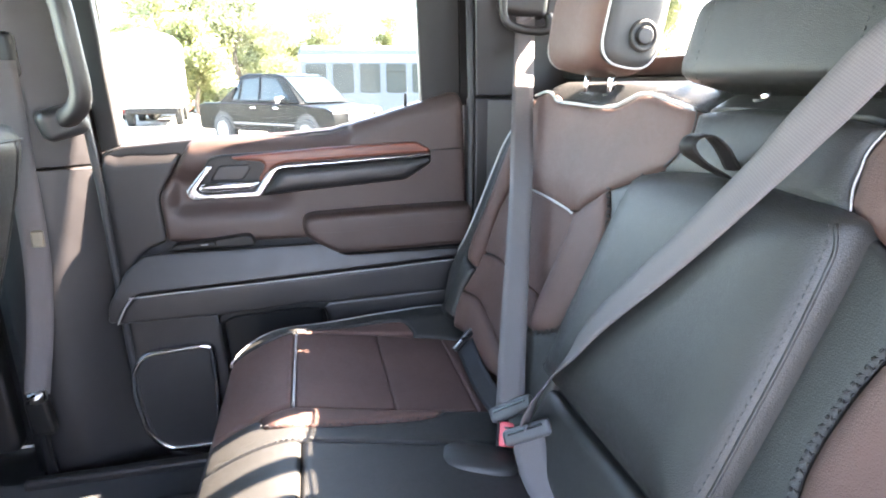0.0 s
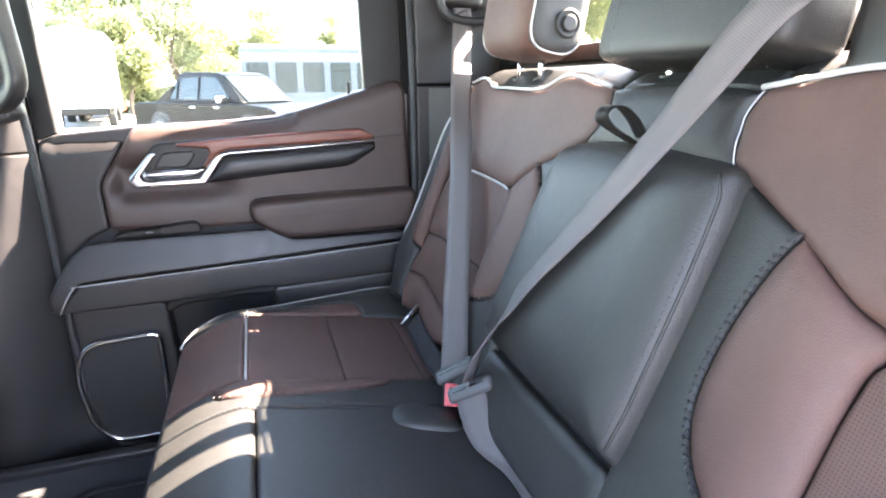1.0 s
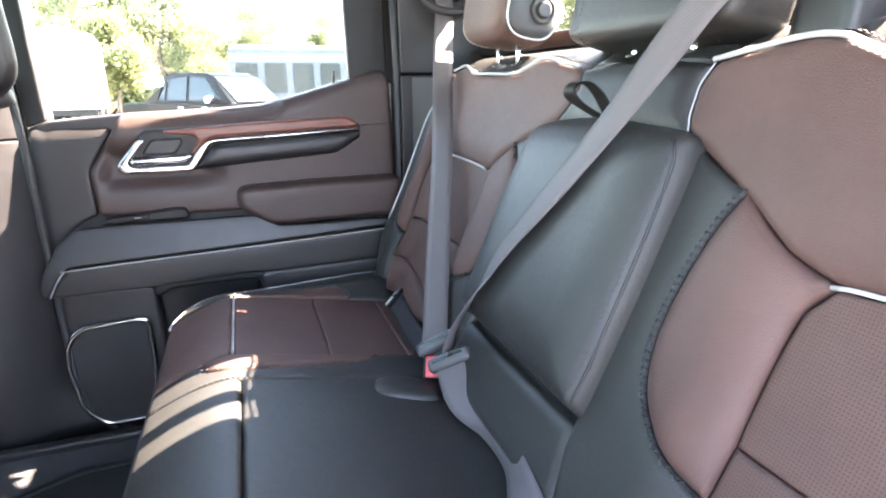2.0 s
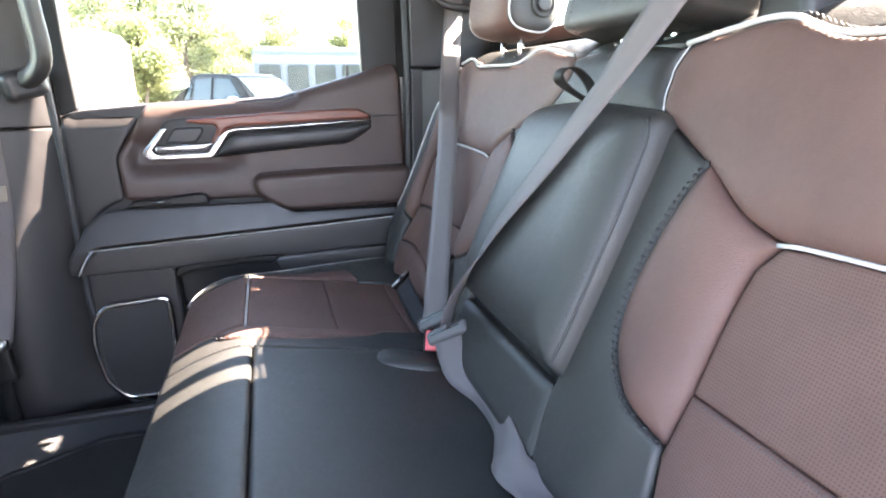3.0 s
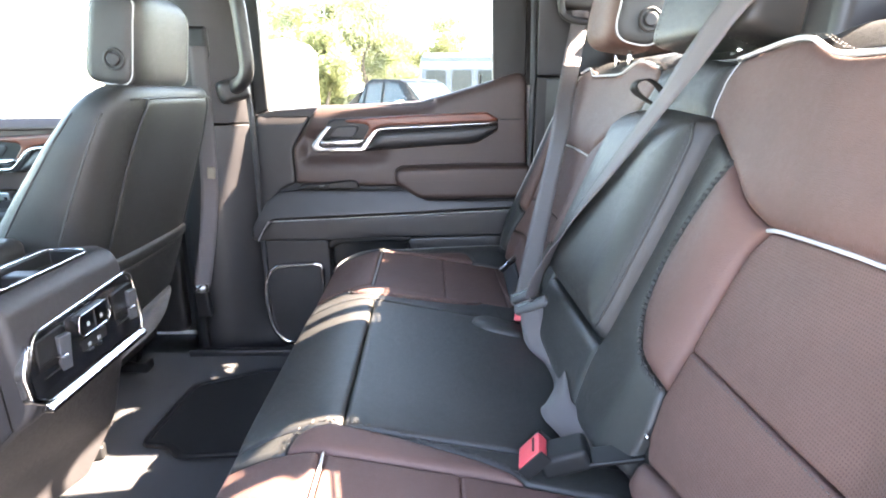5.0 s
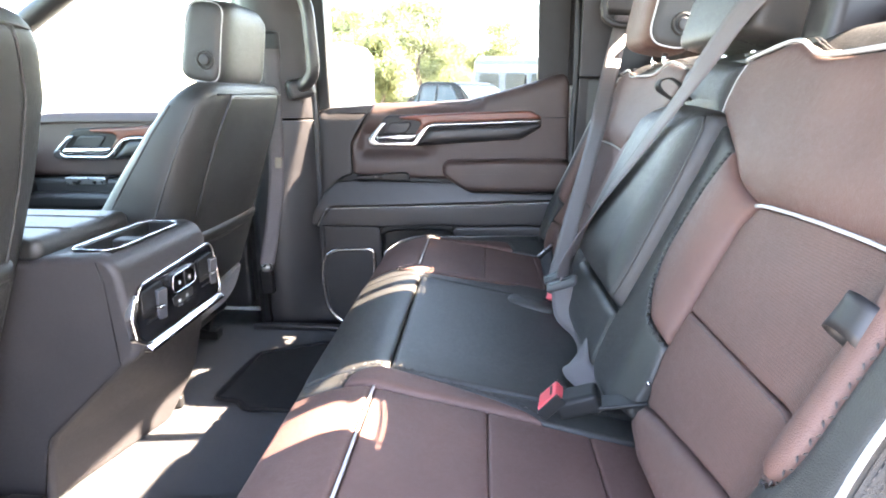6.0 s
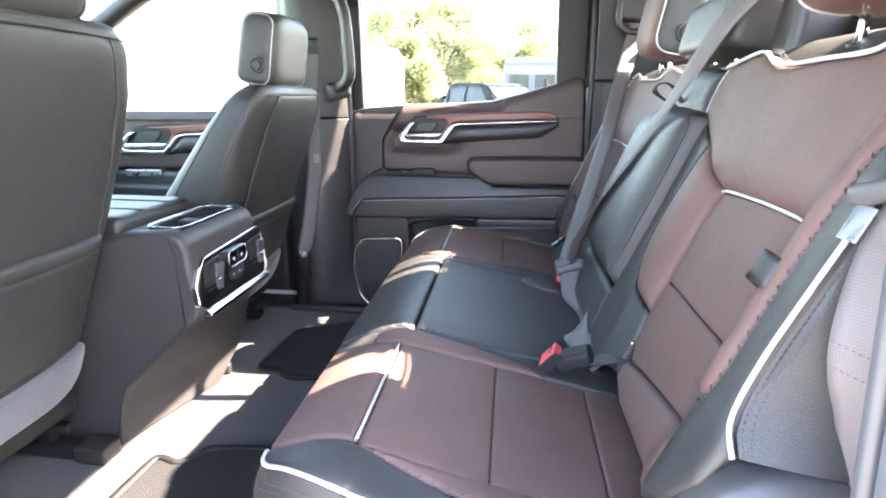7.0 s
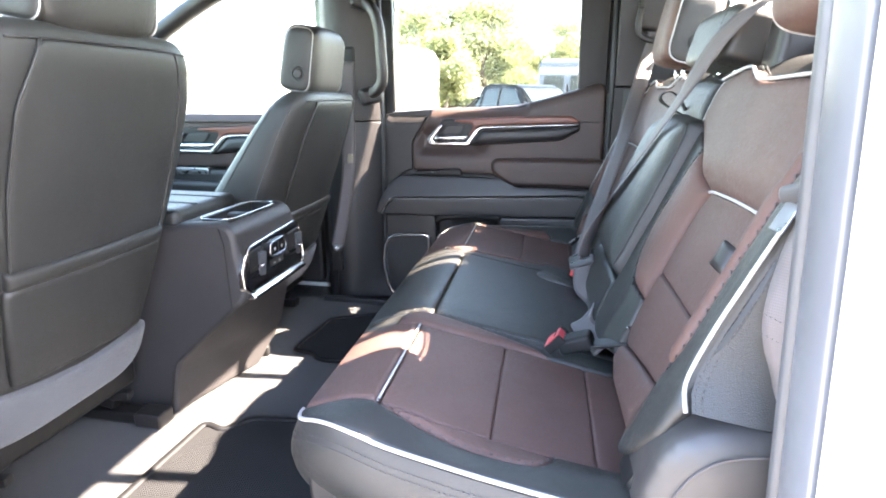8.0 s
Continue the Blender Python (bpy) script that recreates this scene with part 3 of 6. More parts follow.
    band = [(-0.383, 0.409), (0.0, 0.425), (0.386, 0.444), (0.387, 0.367), (0.05, 0.358), (-0.02, 0.360), (-0.22, 0.350), (-0.428, 0.349), (-0.409, 0.383)]
    door_panel("band", 0.760, rounded(band, 0.008), TRIM, d, puff=0.005, r=0.006, step=0.016, skirt=0.06)
    part("piping", tube(curve([(-0.428, 0.7545, 0.350), (-0.410, 0.7545, 0.384), (-0.394, 0.7545, 0.404), (-0.36, 0.7545, 0.4100), (0.0, 0.7545, 0.4262), (0.386, 0.7545, 0.4450)], 6), 0.0014, 6), PIPING, d, "thin pale accent line")
    # lower panel with map pocket
    door_panel("lower_panel", 0.800, rounded([(-0.436, 0.345), (-0.225, 0.347), (-0.205, -0.05), (-0.34, -0.05), (-0.405, 0.06)], 0.012), TRIM, d, puff=0.008, r=0.012)
    door_panel("pocket_back", 0.838, rounded([(-0.225, 0.35), (0.01, 0.36), (0.02, -0.05), (-0.21, -0.05)], 0.01), TRIM_DARK, d, puff=0.002)
    door_panel("pocket_lip", 0.786, rounded([(0.0, 0.352), (0.06, 0.356), (0.385, 0.364), (0.38, -0.05), (0.03, -0.05), (0.02, 0.32)], 0.01), TRIM, d, puff=0.010, r=0.012)
    door_panel("pocket_arch", 0.775, rounded([(-0.225, 0.345), (-0.19, 0.36), (-0.01, 0.366), (0.03, 0.352), (0.01, 0.335), (-0.03, 0.342), (-0.19, 0.335), (-0.225, 0.315)], 0.008), TRIM_DARK, d, puff=0.008, r=0.008, step=0.012)
    # loudspeaker grille with chrome ring
    ring = rounded([(-0.392, 0.262), (-0.262, 0.270), (-0.248, 0.262), (-0.250, 0.02), (-0.262, 0.008), (-0.372, 0.008), (-0.412, 0.055), (-0.428, 0.16), (-0.422, 0.225)], 0.022)
    grille = thing("loudspeaker", "black door loudspeaker grille with chrome ring", "loudspeaker")
    patch("mesh_cover", door_plane(0.788), ring, plastic("grille_black", (0.011, 0.011, 0.012), 0.5, 1.0, 900.0), grille, puff=0.006, r=0.01, step=0.016, skirt=0.02)
    loop = resample([Vector((q.x, 0.782, q.y)) for q in ring], 0.010, closed=True)
    part("ring", sweep(loop, [(-0.006, -0.007), (0.0, -0.0105), (0.006, -0.007), (0.006, 0.007), (0.0, 0.0105), (-0.006, 0.007)], [Vector((0, 1, 0))] * len(loop), closed=True), CHROME, grille, "polished chrome ring")
    # window frame and pane
    for nm, poly in (("window_frame", [(0.272, 0.812), (0.258, 1.26), (0.364, 1.26), (0.370, 0.826)]), ("window_frame", [(-0.432, 0.713), (-0.450, 1.26), (-0.408, 1.26), (-0.392, 0.727)])):
        part(nm, prism(poly, "xz", 0.842, 0.868, 0.005, 2), TRIM_DARK, d)
    part("window_frame", slab(-0.447, 0.366, 0.842, 0.885, 1.22, 1.27, 0.005), TRIM_DARK, d)
    pane = part("pane", prism([(-0.40, 0.72), (-0.41, 1.23), (0.268, 1.23), (0.274, 0.80), (0.06, 0.745)], "xz", 0.862, 0.866, 0.0), GLASS, d, smooth=False)
    pane.visible_shadow = False
    return d


rear_door()


def front_door():
    d = thing("door_2", "closed front passenger door with brown trim and chrome handle", "door", kind="structure")
    part("core", prism([(-1.86, 0.66), (-1.30, 0.700), (-0.68, 0.705), (-0.665, 0.02), (-1.80, 0.02)], "xz", 0.853, 0.90, 0.004, 2), TRIM, d)
    door_panel("upper_panel", 0.826, rounded([(-1.84, 0.655), (-1.30, 0.688), (-0.69, 0.693), (-0.69, 0.50), (-1.84, 0.49)], 0.02), TRIM_BROWN, d, puff=0.008, r=0.02, step=0.04)
    patch("sill_cap", lambda x, z: (x, 0.815 + 1.1 * max(0.0, z - 0.676), z), rounded([(-1.84, 0.664), (-1.30, 0.702), (-0.69, 0.708), (-0.69, 0.678), (-1.30, 0.668), (-1.84, 0.64)], 0.008), TRIM_BROWN, d, puff=0.008, r=0.008, step=0.012, skirt=0.03)
    door_handle(d, lambda x, z: (-1.316 + (min(x, -0.05) + 0.25) * 1.33 + max(0.0, x + 0.05) * 0.9, 0.549 + (z - 0.608) * 1.08))
    door_panel("switch_plate", 0.790, rounded([(-1.300, 0.492), (-1.155, 0.494), (-1.155, 0.469), (-1.300, 0.467)], 0.006), SATIN, d, "bright metal speaker badge plate", puff=0.004, r=0.004, step=0.03)
    door_panel("armrest", 0.77, rounded([(-1.5, 0.44), (-0.75, 0.45), (-0.75, 0.40), (-1.5, 0.38)], 0.015), TRIM, d, puff=0.02, r=0.02, step=0.03)
    door_panel("lower_panel", 0.80, rounded([(-1.84, 0.48), (-0.69, 0.49), (-0.69, 0.04), (-1.78, 0.04)], 0.02), TRIM, d, puff=0.008, r=0.02, step=0.05)
    pane = part("pane", prism([(-1.80, 0.66), (-1.50, 0.86), (-1.10, 1.12), (-0.68, 1.25), (-0.68, 0.70), (-1.30, 0.695)], "xz", 0.862, 0.866, 0.0), GLASS, d, smooth=False)
    pane.visible_shadow = False


front_door()


# ---- rear bench: backrests ----
def back_surface(y, z):
    """Front of the rear backrests: leaning back, with the outer bolsters standing forward."""
    s = abs(y)
    x = 0.33 + 0.42 * (z - 0.43)
    x -= 0.020 * smooth_step(0.585, 0.65, s) * smooth_step(0.83, 0.70, z)
    x += 0.030 * smooth_step(0.695, 0.74, s)
    x += 0.018 * smooth_step(0.265, 0.325, s) * smooth_step(0.625, 0.55, s) * smooth_step(0.70, 0.62, z)
    return (x, y, z)


def back_base(y, z):
    x, y, z = back_surface(y, z)
    return (x + 0.008, y, z)


STITCH_HOLE = plastic("stitch_hole", (0.006, 0.006, 0.006), 0.8, 0.0)
BACK_NORMAL = Vector((-0.92, 0.0, 0.39))


def flip_s(side, points):
    return [(side * q[0], q[1]) for q in points]


def outboard_back(side, label, group="rear seat backs"):
    seat = thing("rear_seat_back", label, "seat back", group)
    def add(name, poly, material, lab="", puff=0.004, r=0.005, step=0.011):
        return patch(name, back_surface, flip_s(side, poly), material, seat, lab, puff=puff, r=r, step=step, skirt=0.016, flip=True)
    top = curve([(0.121 + (0.011 if side < 0 else 0.0), 0.816), (0.177, 0.824), (0.227, 0.832), (0.262, 0.831), (0.290, 0.821), (0.319, 0.812), (0.36, 0.810), (0.45, 0.812), (0.53, 0.814), (0.56, 0.824), (0.60, 0.832), (0.655, 0.822)], 5)
    w = 0.011 if side < 0 else 0.0    # the driver side panel starts a little further out
    inner = curve([(0.121 + w, 0.816), (0.112 + w, 0.79), (0.121 + 0.6 * w, 0.762), (0.136, 0.744), (0.187, 0.719), (0.242, 0.693), (0.275, 0.674), (0.300, 0.658), (0.322, 0.649), (0.340, 0.645)], 5)
    low = curve([(0.340, 0.645), (0.40, 0.648), (0.46, 0.650), (0.53, 0.650), (0.605, 0.648)], 5)
    outer = curve([(0.605, 0.648), (0.618, 0.70), (0.632, 0.76), (0.655, 0.822)], 5)
    add("upper_panel", inner[:-1] + low[:-1] + outer[:-1] + list(reversed(top))[:-1], BROWN, "dark brown leather shoulder panel", 0.009, 0.014)
    # brown inner lobe with the decorative seam
    tuck = 0.030 if side > 0 else 0.0    # the passenger side seam lies behind the armrest
    seam = curve([(0.238, 0.700), (0.223 - 0.6 * tuck, 0.665), (0.213 - tuck, 0.62), (0.209 - tuck, 0.57), (0.214 - tuck, 0.532), (0.230 - tuck, 0.500), (0.258 - 0.6 * tuck, 0.475), (0.290, 0.458), (0.316, 0.448)], 6)
    left = curve([(0.340, 0.643), (0.320, 0.618), (0.317, 0.577), (0.317, 0.537), (0.318, 0.50), (0.316, 0.448)], 6)
    hem = curve([(0.238, 0.700), (0.250, 0.689), (0.275, 0.672), (0.300, 0.656), (0.322, 0.647), (0.340, 0.643)], 5)
    add("inner_bolster", hem[:-1] + left[:-1] + list(reversed(seam))[:-1], BROWN, "dark brown leather side bolster", 0.013, 0.026, 0.010)
    part("stitching", stitches(on_surface(back_surface, flip_s(side, [(q.x - 0.002, q.y) for q in seam]), 0.0085, True, 0.003), 0.0052, 0.0030, 0.0013, 0.0042, BACK_NORMAL), CHAIN, seat, "grey chain stitch")
    for shift in (-0.0050, 0.0010):
        part("perforation", stitches(on_surface(back_surface, flip_s(side, [(q.x + shift, q.y) for q in seam]), 0.0078, True, 0.003), 0.0026, 0.0056, 0.0012), STITCH_HOLE, seat)
    part("inner_piping", tube(on_surface(back_surface, flip_s(side, [(0.121 + w, 0.815), (0.114 + w, 0.80), (0.1115 + w, 0.79), (0.114 + w, 0.776), (0.120 + 0.6 * w, 0.762), (0.135, 0.744)]), 0.006, True, 0.006), 0.0010), PIPING if side < 0 else THREAD_BLACK, seat, "thin piping")
    # black strip beside the armrest, down to the cushion
    strip = [(0.136, 0.742), (0.187, 0.717), (0.230, 0.7015)] + [(q.x - 0.001, q.y) for q in seam] + [(0.326, 0.40), (0.325, 0.345), (0.20, 0.335), (0.17, 0.345), (0.152, 0.40), (0.160, 0.55), (0.158, 0.70)]
    add("inner_strip", strip, BLACK, "black leather strip", 0.007, 0.010)
    # lower insert in two fields
    up_insert = curve([(0.340, 0.641), (0.40, 0.645), (0.46, 0.647), (0.53, 0.647), (0.600, 0.645)], 5) + curve([(0.608, 0.60), (0.606, 0.553), (0.602, 0.503)], 4) + [(0.50, 0.5005), (0.42, 0.5005), (0.320, 0.5005)] + curve([(0.319, 0.537), (0.319, 0.577), (0.322, 0.616)], 4)
    add("upper_insert", up_insert, PERF, "brown perforated leather insert", 0.004, 0.005)
    low_insert = [(0.320, 0.4995), (0.42, 0.4995), (0.50, 0.4995), (0.602, 0.4995), (0.604, 0.465), (0.613, 0.415), (0.560, 0.410), (0.480, 0.400), (0.400, 0.388), (0.352, 0.380), (0.332, 0.40), (0.318, 0.44)]
    add("lower_insert", low_insert, PERF, "brown perforated leather insert", 0.004, 0.005)
    add("foot_roll", [(0.344, 0.375), (0.400, 0.386), (0.480, 0.398), (0.560, 0.408), (0.614, 0.413), (0.612, 0.375), (0.60, 0.335), (0.40, 0.332), (0.345, 0.345)], BROWN, "dark brown leather roll along the foot", 0.013, 0.022, 0.010)
    part("seam_stitching", stitches(on_surface(back_surface, flip_s(side, [(0.325, 0.4965), (0.60, 0.4965)]), 0.0042, True, 0.004), 0.004, 0.0025, 0.0008), THREAD, seat)
    part("piping", tube(on_surface(back_surface, flip_s(side, [(0.336, 0.642), (0.352, 0.6455), (0.40, 0.648), (0.46, 0.650), (0.53, 0.650), (0.598, 0.648)]), 0.0048, True, 0.012), 0.0022), PIPING, seat, "pale piping")
    part("rivet", disc(Vector(back_surface(side * 0.336, 0.400)) + Vector((-0.008, 0, 0.003)), (-0.92, 0, 0.39), 0.0035, 0.005, 18, 0.002), SATIN, seat, "small round metal snap")
    # outer brown bolster and black edge
    bol = [(0.605, 0.645)] + curve([(0.609, 0.60), (0.607, 0.553), (0.603, 0.503), (0.606, 0.468)], 4) + curve([(0.620, 0.472), (0.634, 0.482), (0.643, 0.510), (0.643, 0.56), (0.643, 0.62), (0.648, 0.70), (0.660, 0.78), (0.666, 0.812)], 5) + curve([(0.657, 0.818), (0.634, 0.76), (0.620, 0.70)], 4)
    add("outer_bolster", bol, BROWN, "dark brown leather side bolster", 0.014, 0.022, 0.008)
    edge = curve([(0.608, 0.463), (0.622, 0.470), (0.636, 0.481), (0.645, 0.510), (0.645, 0.56), (0.645, 0.62), (0.650, 0.70), (0.662, 0.78), (0.669, 0.815)], 5) + curve([(0.684, 0.80), (0.691, 0.75), (0.689, 0.68), (0.686, 0.61), (0.685, 0.55), (0.692, 0.500), (0.710, 0.466)], 5) + [(0.705, 0.43), (0.675, 0.39), (0.64, 0.36), (0.605, 0.355), (0.614, 0.42)]
    add("outer_edge", edge, BLACK, "black leather edge", 0.006, 0.012, 0.008)
    rim = curve([(0.670, 0.817), (0.684, 0.803), (0.692, 0.75), (0.690, 0.68), (0.687, 0.61), (0.686, 0.55), (0.693, 0.500), (0.712, 0.464)], 6)
    part("edge_piping", tube(on_surface(back_surface, flip_s(side, rim), 0.004, True, 0.010), 0.0025), PIPING, seat, "pale piping")
    part("edge_stitching", stitches(on_surface(back_surface, flip_s(side, [(q[0], q[1]) for q in curve([(0.607, 0.466), (0.622, 0.469), (0.637, 0.480), (0.6455, 0.509), (0.6455, 0.56), (0.6455, 0.62), (0.6505, 0.70), (0.6625, 0.78)], 5)]), 0.0046, True, 0.003), 0.0050, 0.0034, 0.0012, 0.0034, BACK_NORMAL), CHAIN, seat, "grey chain stitch")
    # side face, going back from the piping
    rim3 = on_surface(back_surface, flip_s(side, rim), 0.0, True, 0.02)
    bm = bmesh.new()
    cols = []
    for q in rim3:
        col = []
        for k in range(9):
            t = k / 8
            bulge = 0.014 * math.sin(math.pi * min(1.0, t * 1.3))
            col.append(bm.verts.new((q.x + 0.004 + t * (0.575 - q.x), q.y + side * (bulge + 0.012 * t), q.z - 0.008 * t)))
        cols.append(col)
    for a, b in zip(cols, cols[1:]):
        for k in range(8):
            bm.faces.new((a[k], a[k + 1], b[k + 1], b[k]))
    bmesh.ops.recalc_face_normals(bm, faces=bm.faces)
    part("side_panel", bm, BLACK, seat, "black grained leather side with twin stitching")
    for off in (0.003, 0.010):
        t = [Vector((q.x + 0.004 + off, q.y + side * (0.0015 + 0.014 * math.sin(math.pi * min(1.0, 1.3 * off / (0.575 - q.x))) + 0.012 * off / (0.575 - q.x)), q.z - 0.001)) for q in rim3]
        part("side_stitching", stitches(t, 0.0045, 0.0025, 0.0006), THREAD, seat)
    # top shelf behind the piping
    def shelf(y, k):
        z = 0.814 + 0.034 * math.sin(min(1.0, k) * math.pi * 0.62)
        return (0.506 + 0.085 * k, y, z - 0.004)
    crown = [(side * 0.12, 0.0), (side * 0.69, 0.0), (side * 0.69, 1.0), (side * 0.12, 1.0)]
    patch("top_cover", shelf, crown, BLACK, seat, "black leather top", puff=0.010, r=0.03, step=0.02, skirt=0.03, flip=True)
    part("top_piping", tube(on_surface(back_surface, flip_s(side, top), 0.010, True, 0.010), 0.0030), PIPING, seat, "pale piping")
    for off in (0.010, 0.016):
        part("top_stitching", stitches([q + Vector((off, 0, 0.0045)) for q in on_surface(back_surface, flip_s(side, top), 0.008, True, 0.008)], 0.005, 0.003, 0.001), THREAD_BLACK, seat)
    # solid body behind the panels
    body = [(0.125, 0.335), (0.69, 0.345), (0.690, 0.81), (0.125, 0.81)]
    bm = patch_mesh(back_base, flip_s(side, body), puff=0.0, r=0.01, step=0.03, skirt=0.02, flip=True)
    part("core", bm, TRIM_DARK, seat)
    part("shell", prism([(0.355, 0.34), (0.515, 0.80), (0.59, 0.80), (0.585, 0.34)], "xz", min(side * 0.125, side * 0.685), max(side * 0.125, side * 0.685), 0.01, 2), TRIM_DARK, seat)
    return seat


outboard_back(-1, "brown and black leather rear backrest with pale piping, driver side")
outboard_back(1, "brown and black leather rear backrest with pale piping, passenger side")


def centre_back():
    seat = thing("rear_seat_back", "black leather centre seat back above the folded armrest", "seat back", "rear seat backs")
    top = curve([(-0.128, 0.814), (-0.05, 0.822), (0.0, 0.824), (0.05, 0.822), (0.118, 0.814)], 5)
    poly = [(q.x, q.y) for q in top] + curve([(0.110, 0.79), (0.118, 0.764), (0.137, 0.738)], 4) + [(0.05, 0.735), (-0.05, 0.735)] + curve([(-0.137, 0.738), (-0.125, 0.764), (-0.121, 0.79)], 4)
    patch("head_block", back_surface, poly, BLACK, seat, "black leather upper block", puff=0.014, r=0.03, step=0.010, skirt=0.02, flip=True)
    def shelf(y, k):
        return (0.502 + 0.09 * k, y, 0.815 + 0.026 * math.sin(min(1.0, k) * math.pi * 0.62))
    patch("top_cover", shelf, [(-0.118, 0.0), (0.118, 0.0), (0.118, 1.0), (-0.118, 1.0)], BLACK, seat, puff=0.008, r=0.03, step=0.02, skirt=0.03, flip=True)
    low = [(-0.158, 0.428), (0.158, 0.428), (0.168, 0.385), (0.175, 0.335), (-0.175, 0.335), (-0.168, 0.385)]
    patch("lower_panel", back_surface, low, BLACK, seat, puff=0.010, r=0.016, step=0.012, skirt=0.02, flip=True)
    part("core", patch_mesh(back_base, [(-0.17, 0.335), (0.17, 0.335), (0.17, 0.80), (-0.17, 0.80)], puff=0.0, step=0.03, skirt=0.02, flip=True), TRIM_DARK, seat)
    part("shell", prism([(0.355, 0.34), (0.515, 0.80), (0.59, 0.80), (0.585, 0.34)], "xz", -0.122, 0.122, 0.006, 2), TRIM_DARK, seat)
    return seat


centre_back()

# folding armrest: a padded block in the middle
armrest = thing("folding_armrest", "black leather armrest folded up into the backrest", "armrest")


def arm_surface(y, z):
    return (back_surface(0.0, z)[0] - 0.014, y, z)


arm_poly = [(-0.164, 0.447), (0.0, 0.446), (0.164, 0.447)] + curve([(0.168, 0.462), (0.170, 0.54), (0.168, 0.64), (0.164, 0.70), (0.150, 0.732), (0.09, 0.748), (0.0, 0.754), (-0.09, 0.750), (-0.152, 0.745), (-0.166, 0.722), (-0.168, 0.64), (-0.168, 0.54), (-0.166, 0.462)], 5)
patch("pad", arm_surface, arm_poly, BLACK, armrest, puff=0.034, r=0.065, step=0.009, skirt=0.030, flip=True)
arm_loop = np.array([(q[0], q[1]) for q in arm_poly])


def on_armrest(points, lift):
    """Points on the pad's rounded surface, lifted off it."""
    made = []
    for q in resample([Vector((q[0], q[1], 0)) for q in points], 0.006):
        k = min(1.0, edge_distance(np.array([(q.x, q.y)]), arm_loop)[0][0] / 0.065)
        made.append(Vector(arm_surface(q.x, q.y)) + surface_normal(arm_surface, q.x, q.y, True) * (0.034 * math.sqrt(1 - (1 - k) ** 2) + lift))
    return made


for s in (-1, 1):
    side_seam = curve([(s * 0.150, 0.733), (s * 0.157, 0.718), (s * 0.1595, 0.70), (s * 0.161, 0.66), (s * 0.162, 0.61), (s * 0.162, 0.55), (s * 0.1615, 0.50), (s * 0.159, 0.458)], 6)
    part("stitching", stitches(on_armrest([(q.x - s * 0.004, q.y) for q in side_seam], 0.0003), 0.005, 0.003, 0.0008, 0.0, BACK_NORMAL), THREAD_BLACK, armrest)
    part("welt", tube(on_armrest([(q.x + s * 0.001, q.y) for q in side_seam], -0.0004), 0.0018, 6), BLACK, armrest)

# pull strap in the joint above the armrest
pull = thing("pull_strap", "dark brown webbing loop sewn in above the armrest", "strap")
part("webbing", strap([(0.468, 0.005, 0.742), (0.445, 0.008, 0.754), (0.416, 0.014, 0.771), (0.403, 0.018, 0.785), (0.410, 0.020, 0.796), (0.427, 0.018, 0.797), (0.443, 0.014, 0.783), (0.453, 0.008, 0.764), (0.468, 0.003, 0.744)],
                       [(-0.4, 0, -0.9), (-0.5, 0, -0.85), (-0.6, 0, -0.7), (-1, 0, 0.2), (-0.4, 0, 0.9), (0.3, 0, 0.95), (0.9, 0, 0.5), (0.9, 0, 0.3), (0.8, 0, 0.5)], 0.024, 8, 0.002), STRAP, pull)
loop2 = thing("pull_strap", "dark webbing loop on the driver side backrest", "strap")
ring_at, ring_out, ring_in, ring_up = Vector((0.398, -0.632, 0.598)), Vector((-0.92, 0.0, 0.39)), Vector((0, 1, 0)), Vector((0.39, 0, 0.92))
ring_line, ring_face = [], []
for k in range(13):
    a = math.pi + 2 * math.pi * k / 12
    ring_line.append(ring_at + ring_in * (0.021 + 0.021 * math.cos(a)) + ring_out * (0.016 + 0.014 * math.sin(a)) + ring_up * 0.006 * math.sin(a))
    ring_face.append(ring_in * math.cos(a) + ring_out * math.sin(a))
part("webbing", strap(ring_line, ring_face, 0.031, 5, 0.002), plastic("ribbon_black", (0.012, 0.011, 0.0115), 0.48, 0.15, spec=0.4), loop2)


# ---- rear bench: cushions ----
def cushion_surface(x, y):
    z = 0.360 - 0.19 * (max(x, -0.045) + 0.045)
    z -= 0.042 * max(0.0, (-0.045 - x) / 0.12) ** 1.7
    z += 0.006 * smooth_step(0.30, 0.18, abs(y))
    z += (0.337 - z) * 0.9 * smooth_step(0.59, 0.68, abs(y))
    return (x, y, z)


def front_surface(y, k):
    """Front of the cushions, k from the top edge (0) to the lower edge (1)."""
    edge = cushion_surface(-0.166, y)[2]
    return (-0.166 - 0.012 * math.sin(min(k * 2.6, 1.0) * math.pi / 2) + 0.075 * max(0.0, k - 0.25) ** 1.6, y, edge - 0.002 - 0.15 * k)


